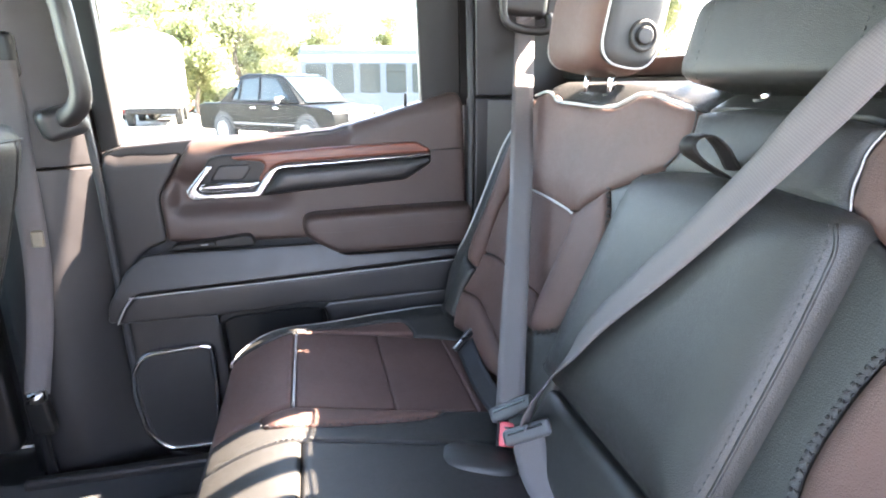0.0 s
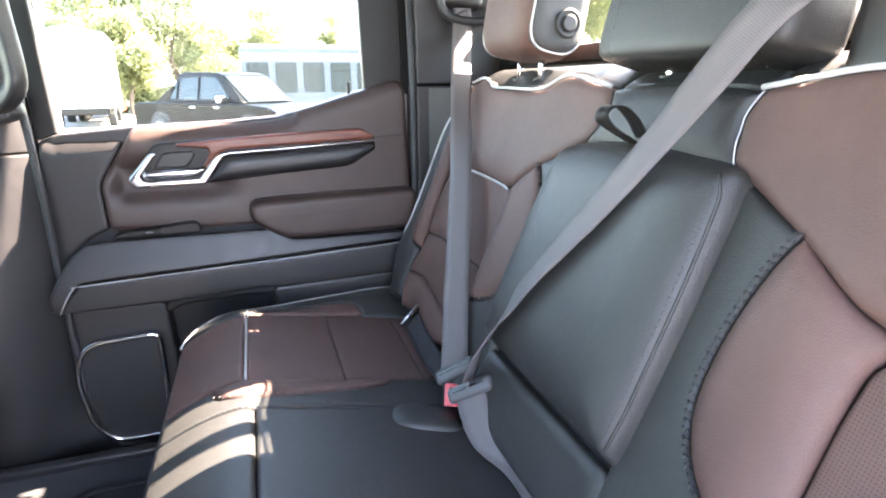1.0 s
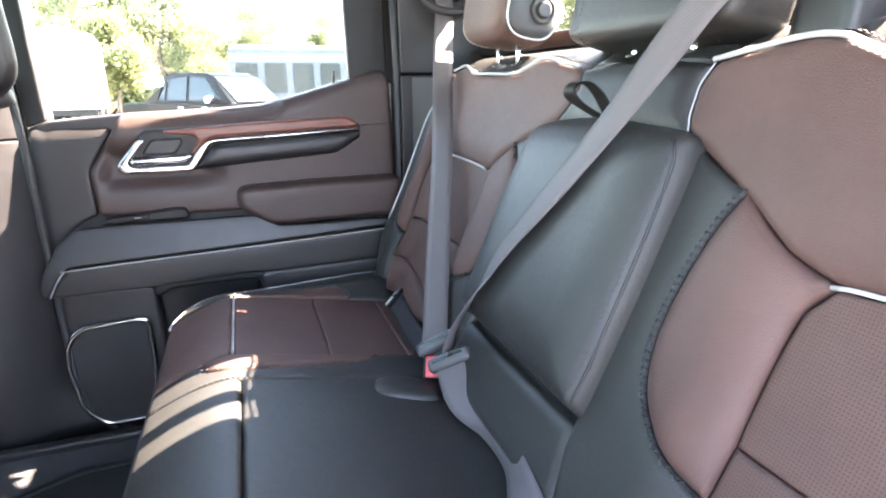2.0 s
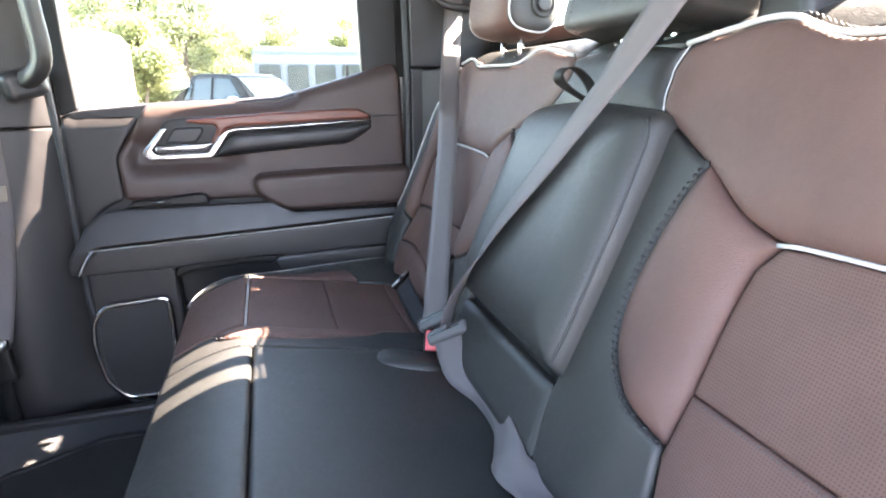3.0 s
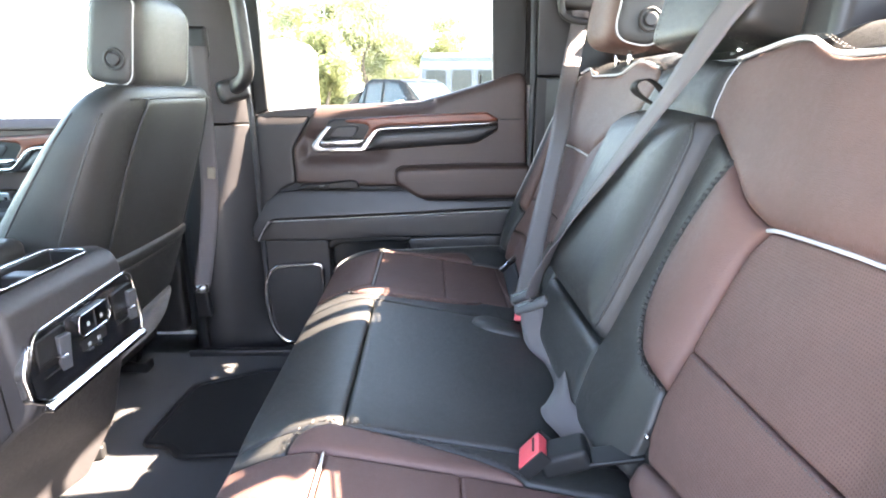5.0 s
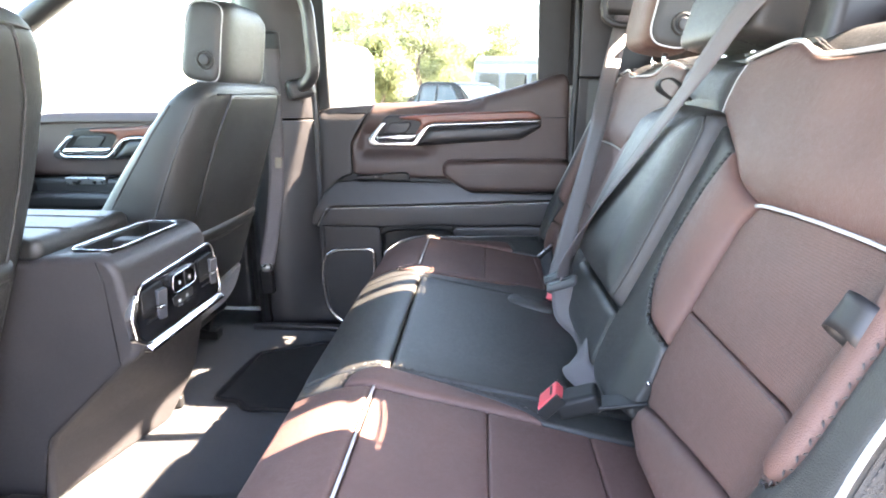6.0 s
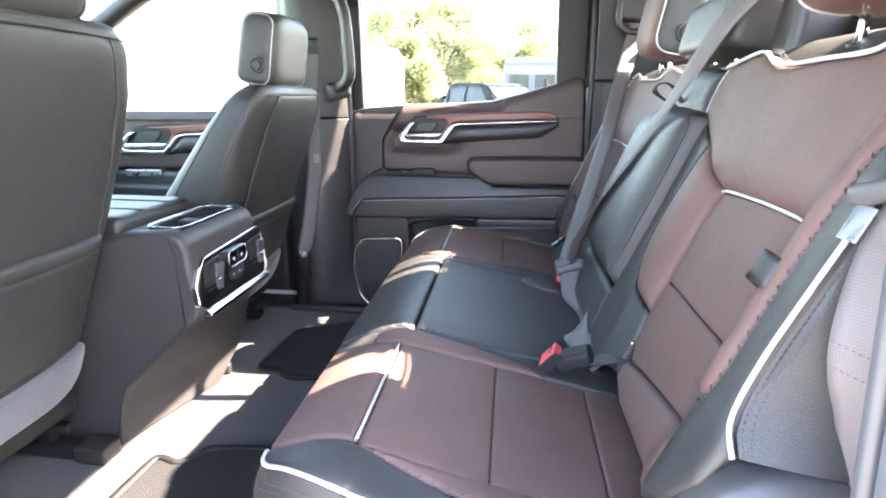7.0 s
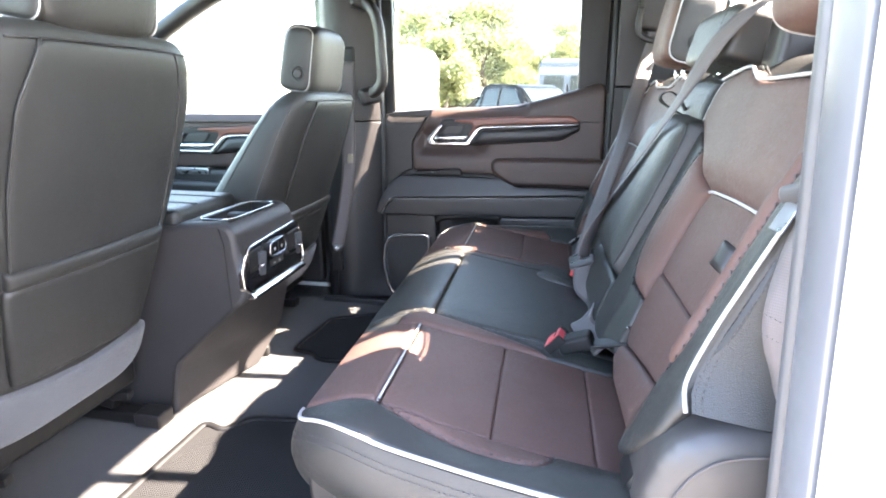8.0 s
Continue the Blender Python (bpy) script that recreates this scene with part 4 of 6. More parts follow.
def cushion(side, label, y_in):
    """An outboard cushion; y_in is how far its inner black part reaches over the middle."""
    seat = thing("seat_cushion", label, "seat cushion", "rear seat cushions")
    def add(name, poly, material, lab="", puff=0.004, r=0.005, step=0.011):
        return patch(name, cushion_surface, [(q[0], side * q[1]) for q in poly], material, seat, lab, puff=puff, r=r, step=step, skirt=0.016)
    add("front_insert", [(-0.168, 0.285), (-0.047, 0.300), (-0.047, 0.586), (-0.075, 0.578), (-0.105, 0.573), (-0.140, 0.568), (-0.168, 0.558)], BROWN, "dark brown leather front roll", 0.008, 0.009)
    add("middle_insert", [(-0.043, 0.302), (0.118, 0.305), (0.118, 0.603), (0.05, 0.598), (-0.043, 0.586)], BROWN, "dark brown leather insert")
    add("rear_insert", [(0.1185, 0.305), (0.2625, 0.312), (0.2625, 0.606), (0.1185, 0.603)], BROWN, "dark brown leather insert")
    add("back_insert", [(0.263, 0.312), (0.360, 0.315), (0.360, 0.60), (0.263, 0.606)], BROWN, "dark brown leather insert")
    part("piping", tube(on_surface(cushion_surface, [(-0.045, side * 0.303), (-0.045, side * 0.45), (-0.045, side * 0.587)], 0.0055, False, 0.012), 0.0021), PIPING, seat, "pale piping")
    inner = curve([(-0.092, 0.292), (-0.086, 0.262), (-0.060, 0.246), (-0.02, 0.244), (0.04, 0.252), (0.12, 0.268), (0.175, 0.285), (0.198, 0.306)], 5)
    add("inner_border", inner + [(0.117, 0.303), (-0.045, 0.300)], BROWN, "dark brown leather border", 0.010, 0.014, 0.008)
    part("stitching", stitches(on_surface(cushion_surface, [(q.x, side * (q.y - 0.003)) for q in inner], 0.0098, False, 0.004), 0.0055, 0.0035, 0.0014, 0.0036), CHAIN, seat)
    outer = curve([(-0.045, 0.588), (0.015, 0.614), (0.095, 0.643), (0.155, 0.655), (0.188, 0.650), (0.205, 0.614)], 5)
    add("outer_border", outer + [(0.117, 0.605), (0.05, 0.600)], BROWN, "dark brown leather border", 0.008, 0.010, 0.008)
    part("stitching", stitches(on_surface(cushion_surface, [(q.x, side * (q.y + 0.003)) for q in outer], 0.0092, False, 0.004), 0.0055, 0.0035, 0.0013, 0.0034), CHAIN, seat)
    rim = curve([(-0.171, 0.556), (-0.169, 0.574), (-0.158, 0.594), (-0.138, 0.612), (-0.089, 0.637), (-0.031, 0.658), (0.042, 0.677), (0.109, 0.694), (0.19, 0.711), (0.25, 0.722), (0.36, 0.726)], 5)
    add("outer_edge", [(-0.168, 0.5585), (-0.140, 0.5685), (-0.105, 0.5735), (-0.075, 0.5785), (-0.045, 0.589)] + [(q.x, q.y + 0.001) for q in outer[1:-1]] + [(0.20, 0.607), (0.262, 0.607), (0.36, 0.602)] + list(reversed(rim)), BLACK, "black leather edge", 0.007, 0.010, 0.010)
    part("edge_piping", tube(on_surface(cushion_surface, [(q.x, side * q.y) for q in rim], 0.004, False, 0.010), 0.0030), PIPING, seat, "pale piping")
    blk = [(-0.168, y_in), (-0.168, 0.283), (-0.094, 0.291)] + [(q.x, q.y - 0.001) for q in inner[1:]] + [(0.262, 0.310), (0.36, 0.312), (0.36, y_in)]
    add("inner_edge", blk, BLACK, "black leather inner part", 0.007, 0.009)
    # side face below the piping
    rim3 = [Vector(cushion_surface(q.x, side * q.y)) for q in resample([Vector((q.x, q.y, 0)) for q in rim], 0.02)]
    bm = bmesh.new()
    cols = []
    for q in rim3:
        col = []
        for k in range(9):
            t = k / 8
            out = 0.003 + 0.017 * math.sin(math.pi * min(1, t * 1.15)) - 0.030 * t * t
            ahead = smooth_step(-0.115, -0.170, q.x)
            col.append(bm.verts.new((q.x - out * ahead * 1.1, q.y + side * out * (1 - 0.6 * ahead), q.z - 0.155 * t)))
        cols.append(col)
    for a, b in zip(cols, cols[1:]):
        for k in range(8):
            bm.faces.new((a[k], a[k + 1], b[k + 1], b[k]))
    bmesh.ops.recalc_face_normals(bm, faces=bm.faces)
    part("side_panel", bm, BLACK, seat, "black leather side with twin stitching")
    for off in (0.016, 0.025):
        part("side_stitching", stitches([Vector((q.x - (0.004 + off * 0.34) * 1.1 * smooth_step(-0.115, -0.170, q.x), q.y + side * (0.0045 + off * 0.34) * (1 - 0.6 * smooth_step(-0.115, -0.170, q.x)), q.z - off)) for q in rim3], 0.0045, 0.0025, 0.0009), THREAD, seat)
    poly = [(side * y_in, 0.0), (side * 0.562, 0.0), (side * 0.560, 0.9), (side * 0.555, 1.0), (side * y_in, 1.0)]
    patch("front_face", front_surface, poly, BLACK, seat, puff=0.006, r=0.02, step=0.025, skirt=0.02)
    part("core", prism([(-0.14, 0.16), (-0.150, 0.295), (-0.06, 0.342), (0.36, 0.268), (0.36, 0.16)], "xz", min(side * y_in, side * 0.62), max(side * y_in, side * 0.62), 0.01, 2), TRIM_DARK, seat)
    part("pedestal", prism([(-0.06, 0.0), (-0.07, 0.17), (0.34, 0.17), (0.34, 0.0)], "xz", min(side * (y_in + 0.02), side * 0.56), max(side * (y_in + 0.02), side * 0.56), 0.01, 2), TRIM_DARK, seat)
    return seat


cushion(-1, "brown and black leather rear cushion with pale piping, driver side", 0.248)
cushion(1, "brown and black leather rear cushion with pale piping, passenger side", 0.205)
middle = thing("seat_cushion", "plain black leather middle cushion of the rear bench", "seat cushion", "rear seat cushions")
patch("front_roll", cushion_surface, [(-0.168, -0.246), (-0.0315, -0.246), (-0.0315, 0.203), (-0.168, 0.203)], BLACK, middle, puff=0.007, r=0.008, step=0.012, skirt=0.016)
patch("main_panel", cushion_surface, [(-0.030, -0.246), (0.36, -0.246), (0.36, 0.203), (-0.030, 0.203)], BLACK, middle, puff=0.007, r=0.008, step=0.012, skirt=0.016)
patch("front_face", front_surface, [(-0.246, 0.0), (0.203, 0.0), (0.203, 1.0), (-0.246, 1.0)], BLACK, middle, puff=0.006, r=0.02, step=0.025, skirt=0.02)
part("core", prism([(-0.14, 0.16), (-0.150, 0.295), (-0.06, 0.342), (0.36, 0.268), (0.36, 0.16)], "xz", -0.246, 0.203, 0.01, 2), TRIM_DARK, middle)
part("pedestal", prism([(-0.06, 0.0), (-0.07, 0.17), (0.34, 0.17), (0.34, 0.0)], "xz", -0.24, 0.20, 0.01, 2), TRIM_DARK, middle)
part("stitching", stitches(on_surface(cushion_surface, [(-0.14, 0.208), (-0.05, 0.208), (0.16, 0.208)], 0.006, False, 0.004), 0.005, 0.003, 0.001), THREAD_BLACK, middle)


# ---- rear headrests ----
def headrest_pad(size, m, shoulder=0.45, power=4.4):
    """A headrest pad whose upper corners are rounded off."""
    bm = pillow(size, Matrix.Identity(4), power, 44, 28)
    for v in bm.verts:
        k = max(0.0, v.co.z / (size[2] / 2))
        v.co.y *= 1 - shoulder * k ** 3.0
        v.co = m @ v.co
    return bm


def rear_headrest(y, label):
    h = thing("headrest", label, "headrest", "rear headrests")
    s = 1 if y > 0 else -1
    lean = pose(0.535, y, 0.980, 0, 10, 0)
    part("pad", headrest_pad((0.135, 0.222, 0.230), lean), BROWN, h)
    for side in (-1, 1):
        def face(a, b):
            q = lean @ Vector((a, side * 0.104 * (1 - 0.45 * max(0.0, b / 0.115) ** 3), b))
            return (q.x, q.y, q.z)
        poly = rounded([(-0.050, -0.106), (0.050, -0.106), (0.050, 0.07), (-0.050, 0.07)], 0.042, 7)
        patch("side_panel", face, poly, BLACK, h, "black leather side panel", puff=0.010, r=0.02, step=0.012, skirt=0.01, flip=side > 0)
        loop = [Vector(face(q.x, q.y)) + Vector((0, side * 0.003, 0)) for q in resample(poly, 0.008, closed=True)]
        part("piping", tube(loop, 0.0020, 8, True), PIPING, h, "pale piping")
    c = Vector((0.015, -s * 0.116, -0.055))
    part("button_ring", tube([lean @ (c + Vector((0.021 * math.cos(a), 0, 0.021 * math.sin(a)))) for a in [2 * math.pi * k / 40 for k in range(40)]], 0.004, 8, True), BLACK, h)
    part("button_cup", disc(lean @ c, (0, 1, 0), 0.020, 0.004, 32), TRIM_DARK, h)
    part("button", disc(lean @ (c + Vector((0, -s * 0.003, 0))), (0, 1, 0), 0.014, 0.010, 32, 0.003), TRIM, h, "round release button")
    for off in (-0.045, 0.045):
        part("post", tube([(0.528, y + off, 0.80), (0.530, y + off, 0.90)], 0.006, 12), CHROME, h, "chrome post")
        part("guide", disc((0.528, y + off, 0.829), (0, 0, 1), 0.013, 0.010, 20), TRIM_DARK, h)
    return h


rear_headrest(0.462, "brown leather rear headrest with black sides on chrome posts")
rear_headrest(-0.462, "brown leather rear headrest with black sides on chrome posts")
mid_rest = thing("headrest", "low wide black leather centre headrest", "headrest", "rear headrests")
lean = pose(0.525, 0.0, 0.893, 0, 14, 0)
part("pad", pillow((0.105, 0.315, 0.108), lean, 6.0, 48, 24), BLACK, mid_rest)
for y in (-0.055, 0.055):
    part("post", tube([(0.525, y, 0.80), (0.527, y, 0.87)], 0.006, 12), CHROME, mid_rest, "chrome post")
    part("guide", disc((0.525, y, 0.829), (0, 0, 1), 0.013, 0.010, 20), TRIM_DARK, mid_rest)
for y in (-0.105, 0.105):
    loop = [lean @ Vector((0.0555 * math.copysign(abs(math.cos(a)) ** 0.4, math.cos(a)), y, 0.0545 * math.copysign(abs(math.sin(a)) ** 0.4, math.sin(a)))) for a in [2 * math.pi * k / 60 for k in range(60)]]
    part("stitching", stitches(loop + loop[:1], 0.005, 0.003, 0.0008), THREAD_BLACK, mid_rest)


# ---- front seats ----
def front_seat(side, label, low, top, y0, widths, hem):
    """A front seat seen from behind: low and top are (x, z) of the back's rear line, y0 its middle,
    widths its half widths from the lower edge to the top, hem the height of the pocket."""
    seat = thing("front_seat", label, "car seat", "front seats")
    (xl, zl), (xt, zt) = low, top
    run = Vector((xt - xl, 0, zt - zl))
    def half(z):
        k = (z - zl) / (zt - zl)
        f = min(0.999, max(0.0, k)) * (len(widths) - 1)
        return widths[int(f)] + (widths[int(f) + 1] - widths[int(f)]) * (f - int(f))
    def section(z):
        """Half width, depth and the middle of the rear face at the height z."""
        k = (z - zl) / (zt - zl)
        shrink = 1.0 if k < 0.90 else math.sqrt(max(0.0, 1 - ((k - 0.90) / 0.102) ** 2))
        return half(z) * (0.80 + 0.20 * shrink), (0.30 - 0.19 * min(1.0, max(0.0, k))) * (0.45 + 0.55 * shrink), xl + run.x * k - 0.030 * (1 - shrink)
    ROUND_U, ROUND_V = 0.46, 0.50
    def rear(y, z):
        w, depth, x0 = section(z)
        q = min(0.985, abs(y - y0) / w)
        v = math.sqrt(1 - q ** (2 / ROUND_U)) ** ROUND_V
        return (x0 - 0.002 - depth / 2 * (1 - v) - 0.010 * q ** 3, y, z)
    def side_point(t, v, z):
        """A point of the side face, v from 1 at the rear to -1 at the front."""
        w, depth, x0 = section(z)
        u = (1 - v ** 4) ** (ROUND_U / 2)
        k = max(0.0, (z - zl) / (zt - zl))
        x = x0 - 0.004 - depth / 2 + v * depth / 2 - (0.010 * u ** 3 if v > 0 else 0.028 * smooth_step(0.55, 0.9, u) * (1 - k))
        return (x, y0 + t * (u * w + 0.0003), z)
    # padded back: a stack of rounded sections
    bm = bmesh.new()
    rings = []
    n, steps = 72, 44
    for i in range(steps + 1):
        k = -0.12 + 1.12 * (1 - (1 - i / steps) ** 1.6)
        z = zl + (zt - zl) * k
        w, depth, xr = section(z)
        xr -= 0.004
        ring = []
        for j in range(n):
            a = 2 * math.pi * j / n
            c, s = math.cos(a), math.sin(a)
            u = math.copysign(abs(s) ** ROUND_U, s) * w
            v = math.copysign(abs(c) ** ROUND_V, c)
            x = xr - depth / 2 + v * depth / 2 - (0.010 * (abs(u) / w) ** 3 if v > 0 else 0.0)
            if v < 0:
                x -= 0.028 * smooth_step(0.55, 0.9, abs(u) / w) * (1 - max(0, k)) 
            ring.append(bm.verts.new((x, y0 + u, z)))
        rings.append(ring)
    for a, b in zip(rings, rings[1:]):
        for j in range(n):
            bm.faces.new((a[j], a[(j + 1) % n], b[(j + 1) % n], b[j]))
    bm.faces.new(rings[-1])
    bm.faces.new(list(reversed(rings[0])))
    bmesh.ops.recalc_face_normals(bm, faces=bm.faces)
    part("back", bm, BLACK, seat, "black leather backrest")
    zp = zl + hem
    def hw(z, inset=0.012):
        return half(z) - inset
    def outline(z0, z1, inset):
        zs = [z0 + (z1 - z0) * i / 8 for i in range(9)]
        return [(y0 + hw(z, inset), z) for z in zs] + [(y0 - hw(z, inset), z) for z in reversed(zs)]
    panel = outline(zp + 0.002, zt - 0.026, 0.088)
    patch("rear_panel", rear, rounded(panel, 0.03), BLACK, seat, "smooth black leather rear panel", puff=0.0025, r=0.012, step=0.016, skirt=0.012, flip=False)
    pocket = outline(zl + 0.01, zp - 0.020, 0.070)
    patch("map_pocket", lambda y, z: (rear(y, z)[0] + 0.003, y, z), rounded(pocket, 0.012), BLACK, seat, "black leather map pocket", puff=0.007, r=0.012, step=0.02, skirt=0.02)
    patch("pocket_hem", lambda y, z: (rear(y, z)[0] + 0.003, y, z), rounded(outline(zp - 0.024, zp + 0.008, 0.076), 0.008), BLACK, seat, "gathered leather pocket hem", puff=0.010, r=0.014, step=0.007, skirt=0.02)
    for t in (-1, 1):
        seam = [Vector(rear(y0 + t * hw(z, 0.0865), z)) + Vector((0.0025, 0, 0)) for z in [zp - 0.10 + (zt - zp + 0.076) * i / 22 for i in range(23)]]
        part("welt", tube(seam, 0.0024, 8), BLACK, seat)
        # side seams along the bolster
        for v in (0.52, -0.42):
            part("side_seam", tube([side_point(t, v, zl + (zt - zl - 0.05) * i / 20) for i in range(21)], 0.0022, 6), THREAD_BLACK, seat)
    part("top_seam", tube([Vector(rear(y0 + hw(zt - 0.025, 0.040) * t, zt - 0.023 - 0.004 * t * t)) + Vector((0.002, 0, 0)) for t in [-1 + i / 8 for i in range(17)]], 0.0022, 8), BLACK, seat)
    # grey felt apron under the pocket
    apron = [(y0 - 0.200, zl - 0.105), (y0 - 0.208, zl + 0.004), (y0, zl - 0.014), (y0 + 0.208, zl + 0.004), (y0 + 0.202, zl - 0.070), (y0 + 0.12, zl - 0.098)]
    patch("apron", lambda y, z: (rear(y, max(z, zl))[0] + 0.008 - 0.35 * max(0.0, zl - z), y, z), rounded(apron, 0.03), FELT, seat, "grey felt apron", puff=0.008, r=0.02, step=0.02, skirt=0.03)
    # cushion and its sides
    part("seat_base", pillow((0.50, 0.50, 0.17), pose(xl - 0.30, y0, 0.29, 0, 4, 0), 4.5, 40, 16), BLACK, seat)
    part("frame", block((0.44, 0.40, 0.10), pose(xl - 0.28, y0, 0.155), 0.015), TRIM_DARK, seat)
    for t in (-1, 1):
        part("rail", block((0.50, 0.045, 0.030), pose(xl - (0.27 if side < 0 else 0.34), y0 + t * 0.185, 0.020), 0.006), TRIM_DARK, seat, "black steel seat rail")
        if side < 0:
            part("rail_cover", block((0.070, 0.055, 0.036), pose(xl - 0.015, y0 + t * 0.178, 0.024), 0.006), TRIM, seat, "charcoal plastic rail end cover")
        for i in range(4):
            part("slide_latch", block((0.045, 0.025, 0.02 + 0.008 * (i % 2)), pose(xl - (0.08 if side < 0 else 0.16) - 0.05 * i, y0 + t * (0.16 - 0.02 * (i % 2)), 0.085 + 0.012 * (i % 3), 10 * i, 25 * i, 15), 0.004), TRIM_DARK, seat)
        part("leg", block((0.05, 0.03, 0.10), pose(xl - 0.13, y0 + t * 0.18, 0.09, 0, 12, 0), 0.005), TRIM_DARK, seat)
    return seat


def front_headrest(side, y0, x_rear, z0, z1, lean_deg):
    h = thing("headrest", "black leather front headrest with pale piping and release button", "headrest", "front headrests")
    size = (0.115, 0.262, z1 - z0)
    m = pose(x_rear - 0.052, y0, (z0 + z1) / 2, 0, lean_deg, 0)
    part("pad", headrest_pad(size, m, 0.10, 4.6), BLACK, h)
    for t in (-1, 1):
        def face(a, b):
            q = m @ Vector((a, t * (size[1] / 2 - 0.007) * (1 - 0.10 * max(0.0, b / (size[2] / 2)) ** 3), b))
            return (q.x, q.y, q.z)
        hz = size[2] / 2 - 0.006
        poly = rounded([(-0.046, -hz * 0.93), (0.043, -hz * 0.97), (0.043, hz * 0.94), (-0.034, hz * 0.92)], 0.030, 6)
        patch("side_panel", face, poly, BLACK, h, "black leather side panel", puff=0.009, r=0.016, step=0.012, skirt=0.01, flip=t > 0)
        loop = [Vector(face(q.x, q.y)) + Vector((0, t * 0.003, 0)) for q in resample(poly, 0.008, closed=True)]
        part("piping", tube(loop, 0.0014, 8, True), PIPING, h, "pale piping")
    c = Vector((0.012, -side * (size[1] / 2 + 0.004), -size[2] * 0.20))
    part("button_ring", tube([m @ (c + Vector((0.018 * math.cos(a), 0, 0.018 * math.sin(a)))) for a in [2 * math.pi * k / 36 for k in range(36)]], 0.003, 8, True), BLACK, h)
    part("button", disc(m @ (c + Vector((0, -side * 0.002, 0))), (0, 1, 0), 0.012, 0.008, 32, 0.003), TRIM, h)
    for off in (-0.06, 0.06):
        part("post", tube([m @ Vector((-0.005, off, -size[2] / 2 - 0.05)), m @ Vector((-0.005, off, -size[2] / 2 + 0.02))], 0.006, 12), SATIN, h)
        part("guide", block((0.034, 0.034, 0.010), m @ pose(-0.005, off, -size[2] / 2 - 0.012), 0.004), TRIM, h)
    return h


front_seat(-1, "black leather driver seat with map pocket and felt apron", (-0.715, 0.27), (-0.536, 0.884), -0.381, (0.228, 0.250, 0.268, 0.279, 0.274, 0.232), 0.226)
front_seat(1, "black leather front passenger seat, leaning back", (-0.634, 0.26), (-0.451, 0.792), 0.424, (0.262, 0.268, 0.272, 0.272, 0.262, 0.230), 0.172)
front_headrest(-1, -0.397, -0.538, 0.876, 1.05, 8)
front_headrest(1, 0.388, -0.468, 0.783, 0.975, 8)


# ---- centre console ----
console = thing("centre_console", "dark brown centre console with cup holders and rear vents", "console")
profile = [(-1.40, 0.0), (-1.40, 0.47), (-0.66, 0.487), (-0.645, 0.496), (-0.545, 0.502), (-0.520, 0.492), (-0.508, 0.470), (-0.492, 0.335), (-0.500, 0.312), (-0.525, 0.292), (-0.675, 0.145), (-0.698, 0.10), (-0.704, 0.0)]
CON = leather("console_skin", (0.027, 0.0245, 0.0245), 0.5, 0.2, spec=0.36)
hull = prism(profile, "xz", -0.150, 0.160, 0.014, 4)
# the lower rear face sweeps back towards the passenger side
for v in hull.verts:
    if v.co.x > -0.76 and v.co.y > 0:
        v.co.x += 0.112 * smooth_step(0.300, 0.150, v.co.z) - 0.045 * smooth_step(0.10, 0.0, v.co.z)
shell = part("body", hull, CON, console)
# the cup holder's well, cut into the top
well = mesh_object("well", slab(-0.606, -0.534, -0.120, 0.108, 0.430, 0.56, 0.012), TRIM_DARK)
cut = shell.modifiers.new("well", "BOOLEAN")
cut.object, cut.solver = well, "EXACT"
bpy.context.view_layer.update()
shell.data = bpy.data.meshes.new_from_object(shell.evaluated_get(bpy.context.evaluated_depsgraph_get()))
shell.modifiers.clear()
bpy.data.objects.remove(well)
part("side_seam", tube([(-0.545, -0.1505, 0.49), (-0.535, -0.1515, 0.455), (-0.528, -0.1515, 0.30), (-0.690, -0.1515, 0.142), (-0.720, -0.1515, 0.02)], 0.0014, 6), TRIM_DARK, console)
part("lid", block((0.50, 0.27, 0.05), pose(-0.91, 0.005, 0.498), 0.02, 4), BLACK, console, "black padded console lid")
for y in (-0.045, 0.055):
    part("lid_seam", tube([(-0.66, y, 0.5235), (-1.15, y, 0.5235)], 0.0018, 6), THREAD_BLACK, console)


def con_face(y, z):
    return (-0.508 + (0.470 - z) * 0.118, y, z)


plate = [(-0.148, 0.385), (-0.110, 0.436), (0.150, 0.448), (0.166, 0.436), (0.168, 0.345), (0.150, 0.326), (-0.120, 0.330), (-0.146, 0.345)]
patch("vent_plate", con_face, rounded(plate, 0.012), GLOSS, console, "gloss black rear panel", puff=0.005, r=0.004, step=0.015, skirt=0.012)
rimline = [Vector(con_face(q.x, q.y)) + Vector((0.005, 0, 0)) for q in resample(rounded(plate, 0.012), 0.008, closed=True)]
part("chrome_ring", sweep(rimline, [(-0.003, -0.0014), (0.0, -0.0020), (0.003, -0.0014), (0.003, 0.0014), (0.0, 0.0020), (-0.003, 0.0014)], [Vector((1, 0, 0))] * len(rimline), closed=True), CHROME, console, "chrome ring")
part("chrome_bar", prism([(-0.500, 0.344), (-0.478, 0.323), (-0.479, 0.316), (-0.500, 0.316)], "xz", -0.128, 0.162, 0.003, 3), CHROME, console, "broad chrome bar along the lower edge")
cheek = [(-0.156, 0.392), (-0.132, 0.428), (-0.124, 0.424), (-0.143, 0.390), (-0.143, 0.352), (-0.122, 0.336), (-0.130, 0.330), (-0.156, 0.348)]
patch("chrome_end", lambda y, z: (con_face(y, z)[0] + 0.004, y, z), rounded(cheek, 0.005, 3), CHROME, console, "chrome end piece", puff=0.005, r=0.005, step=0.006, skirt=0.010)
CHEEK = plastic("vent_grey", (0.045, 0.047, 0.052), 0.5)
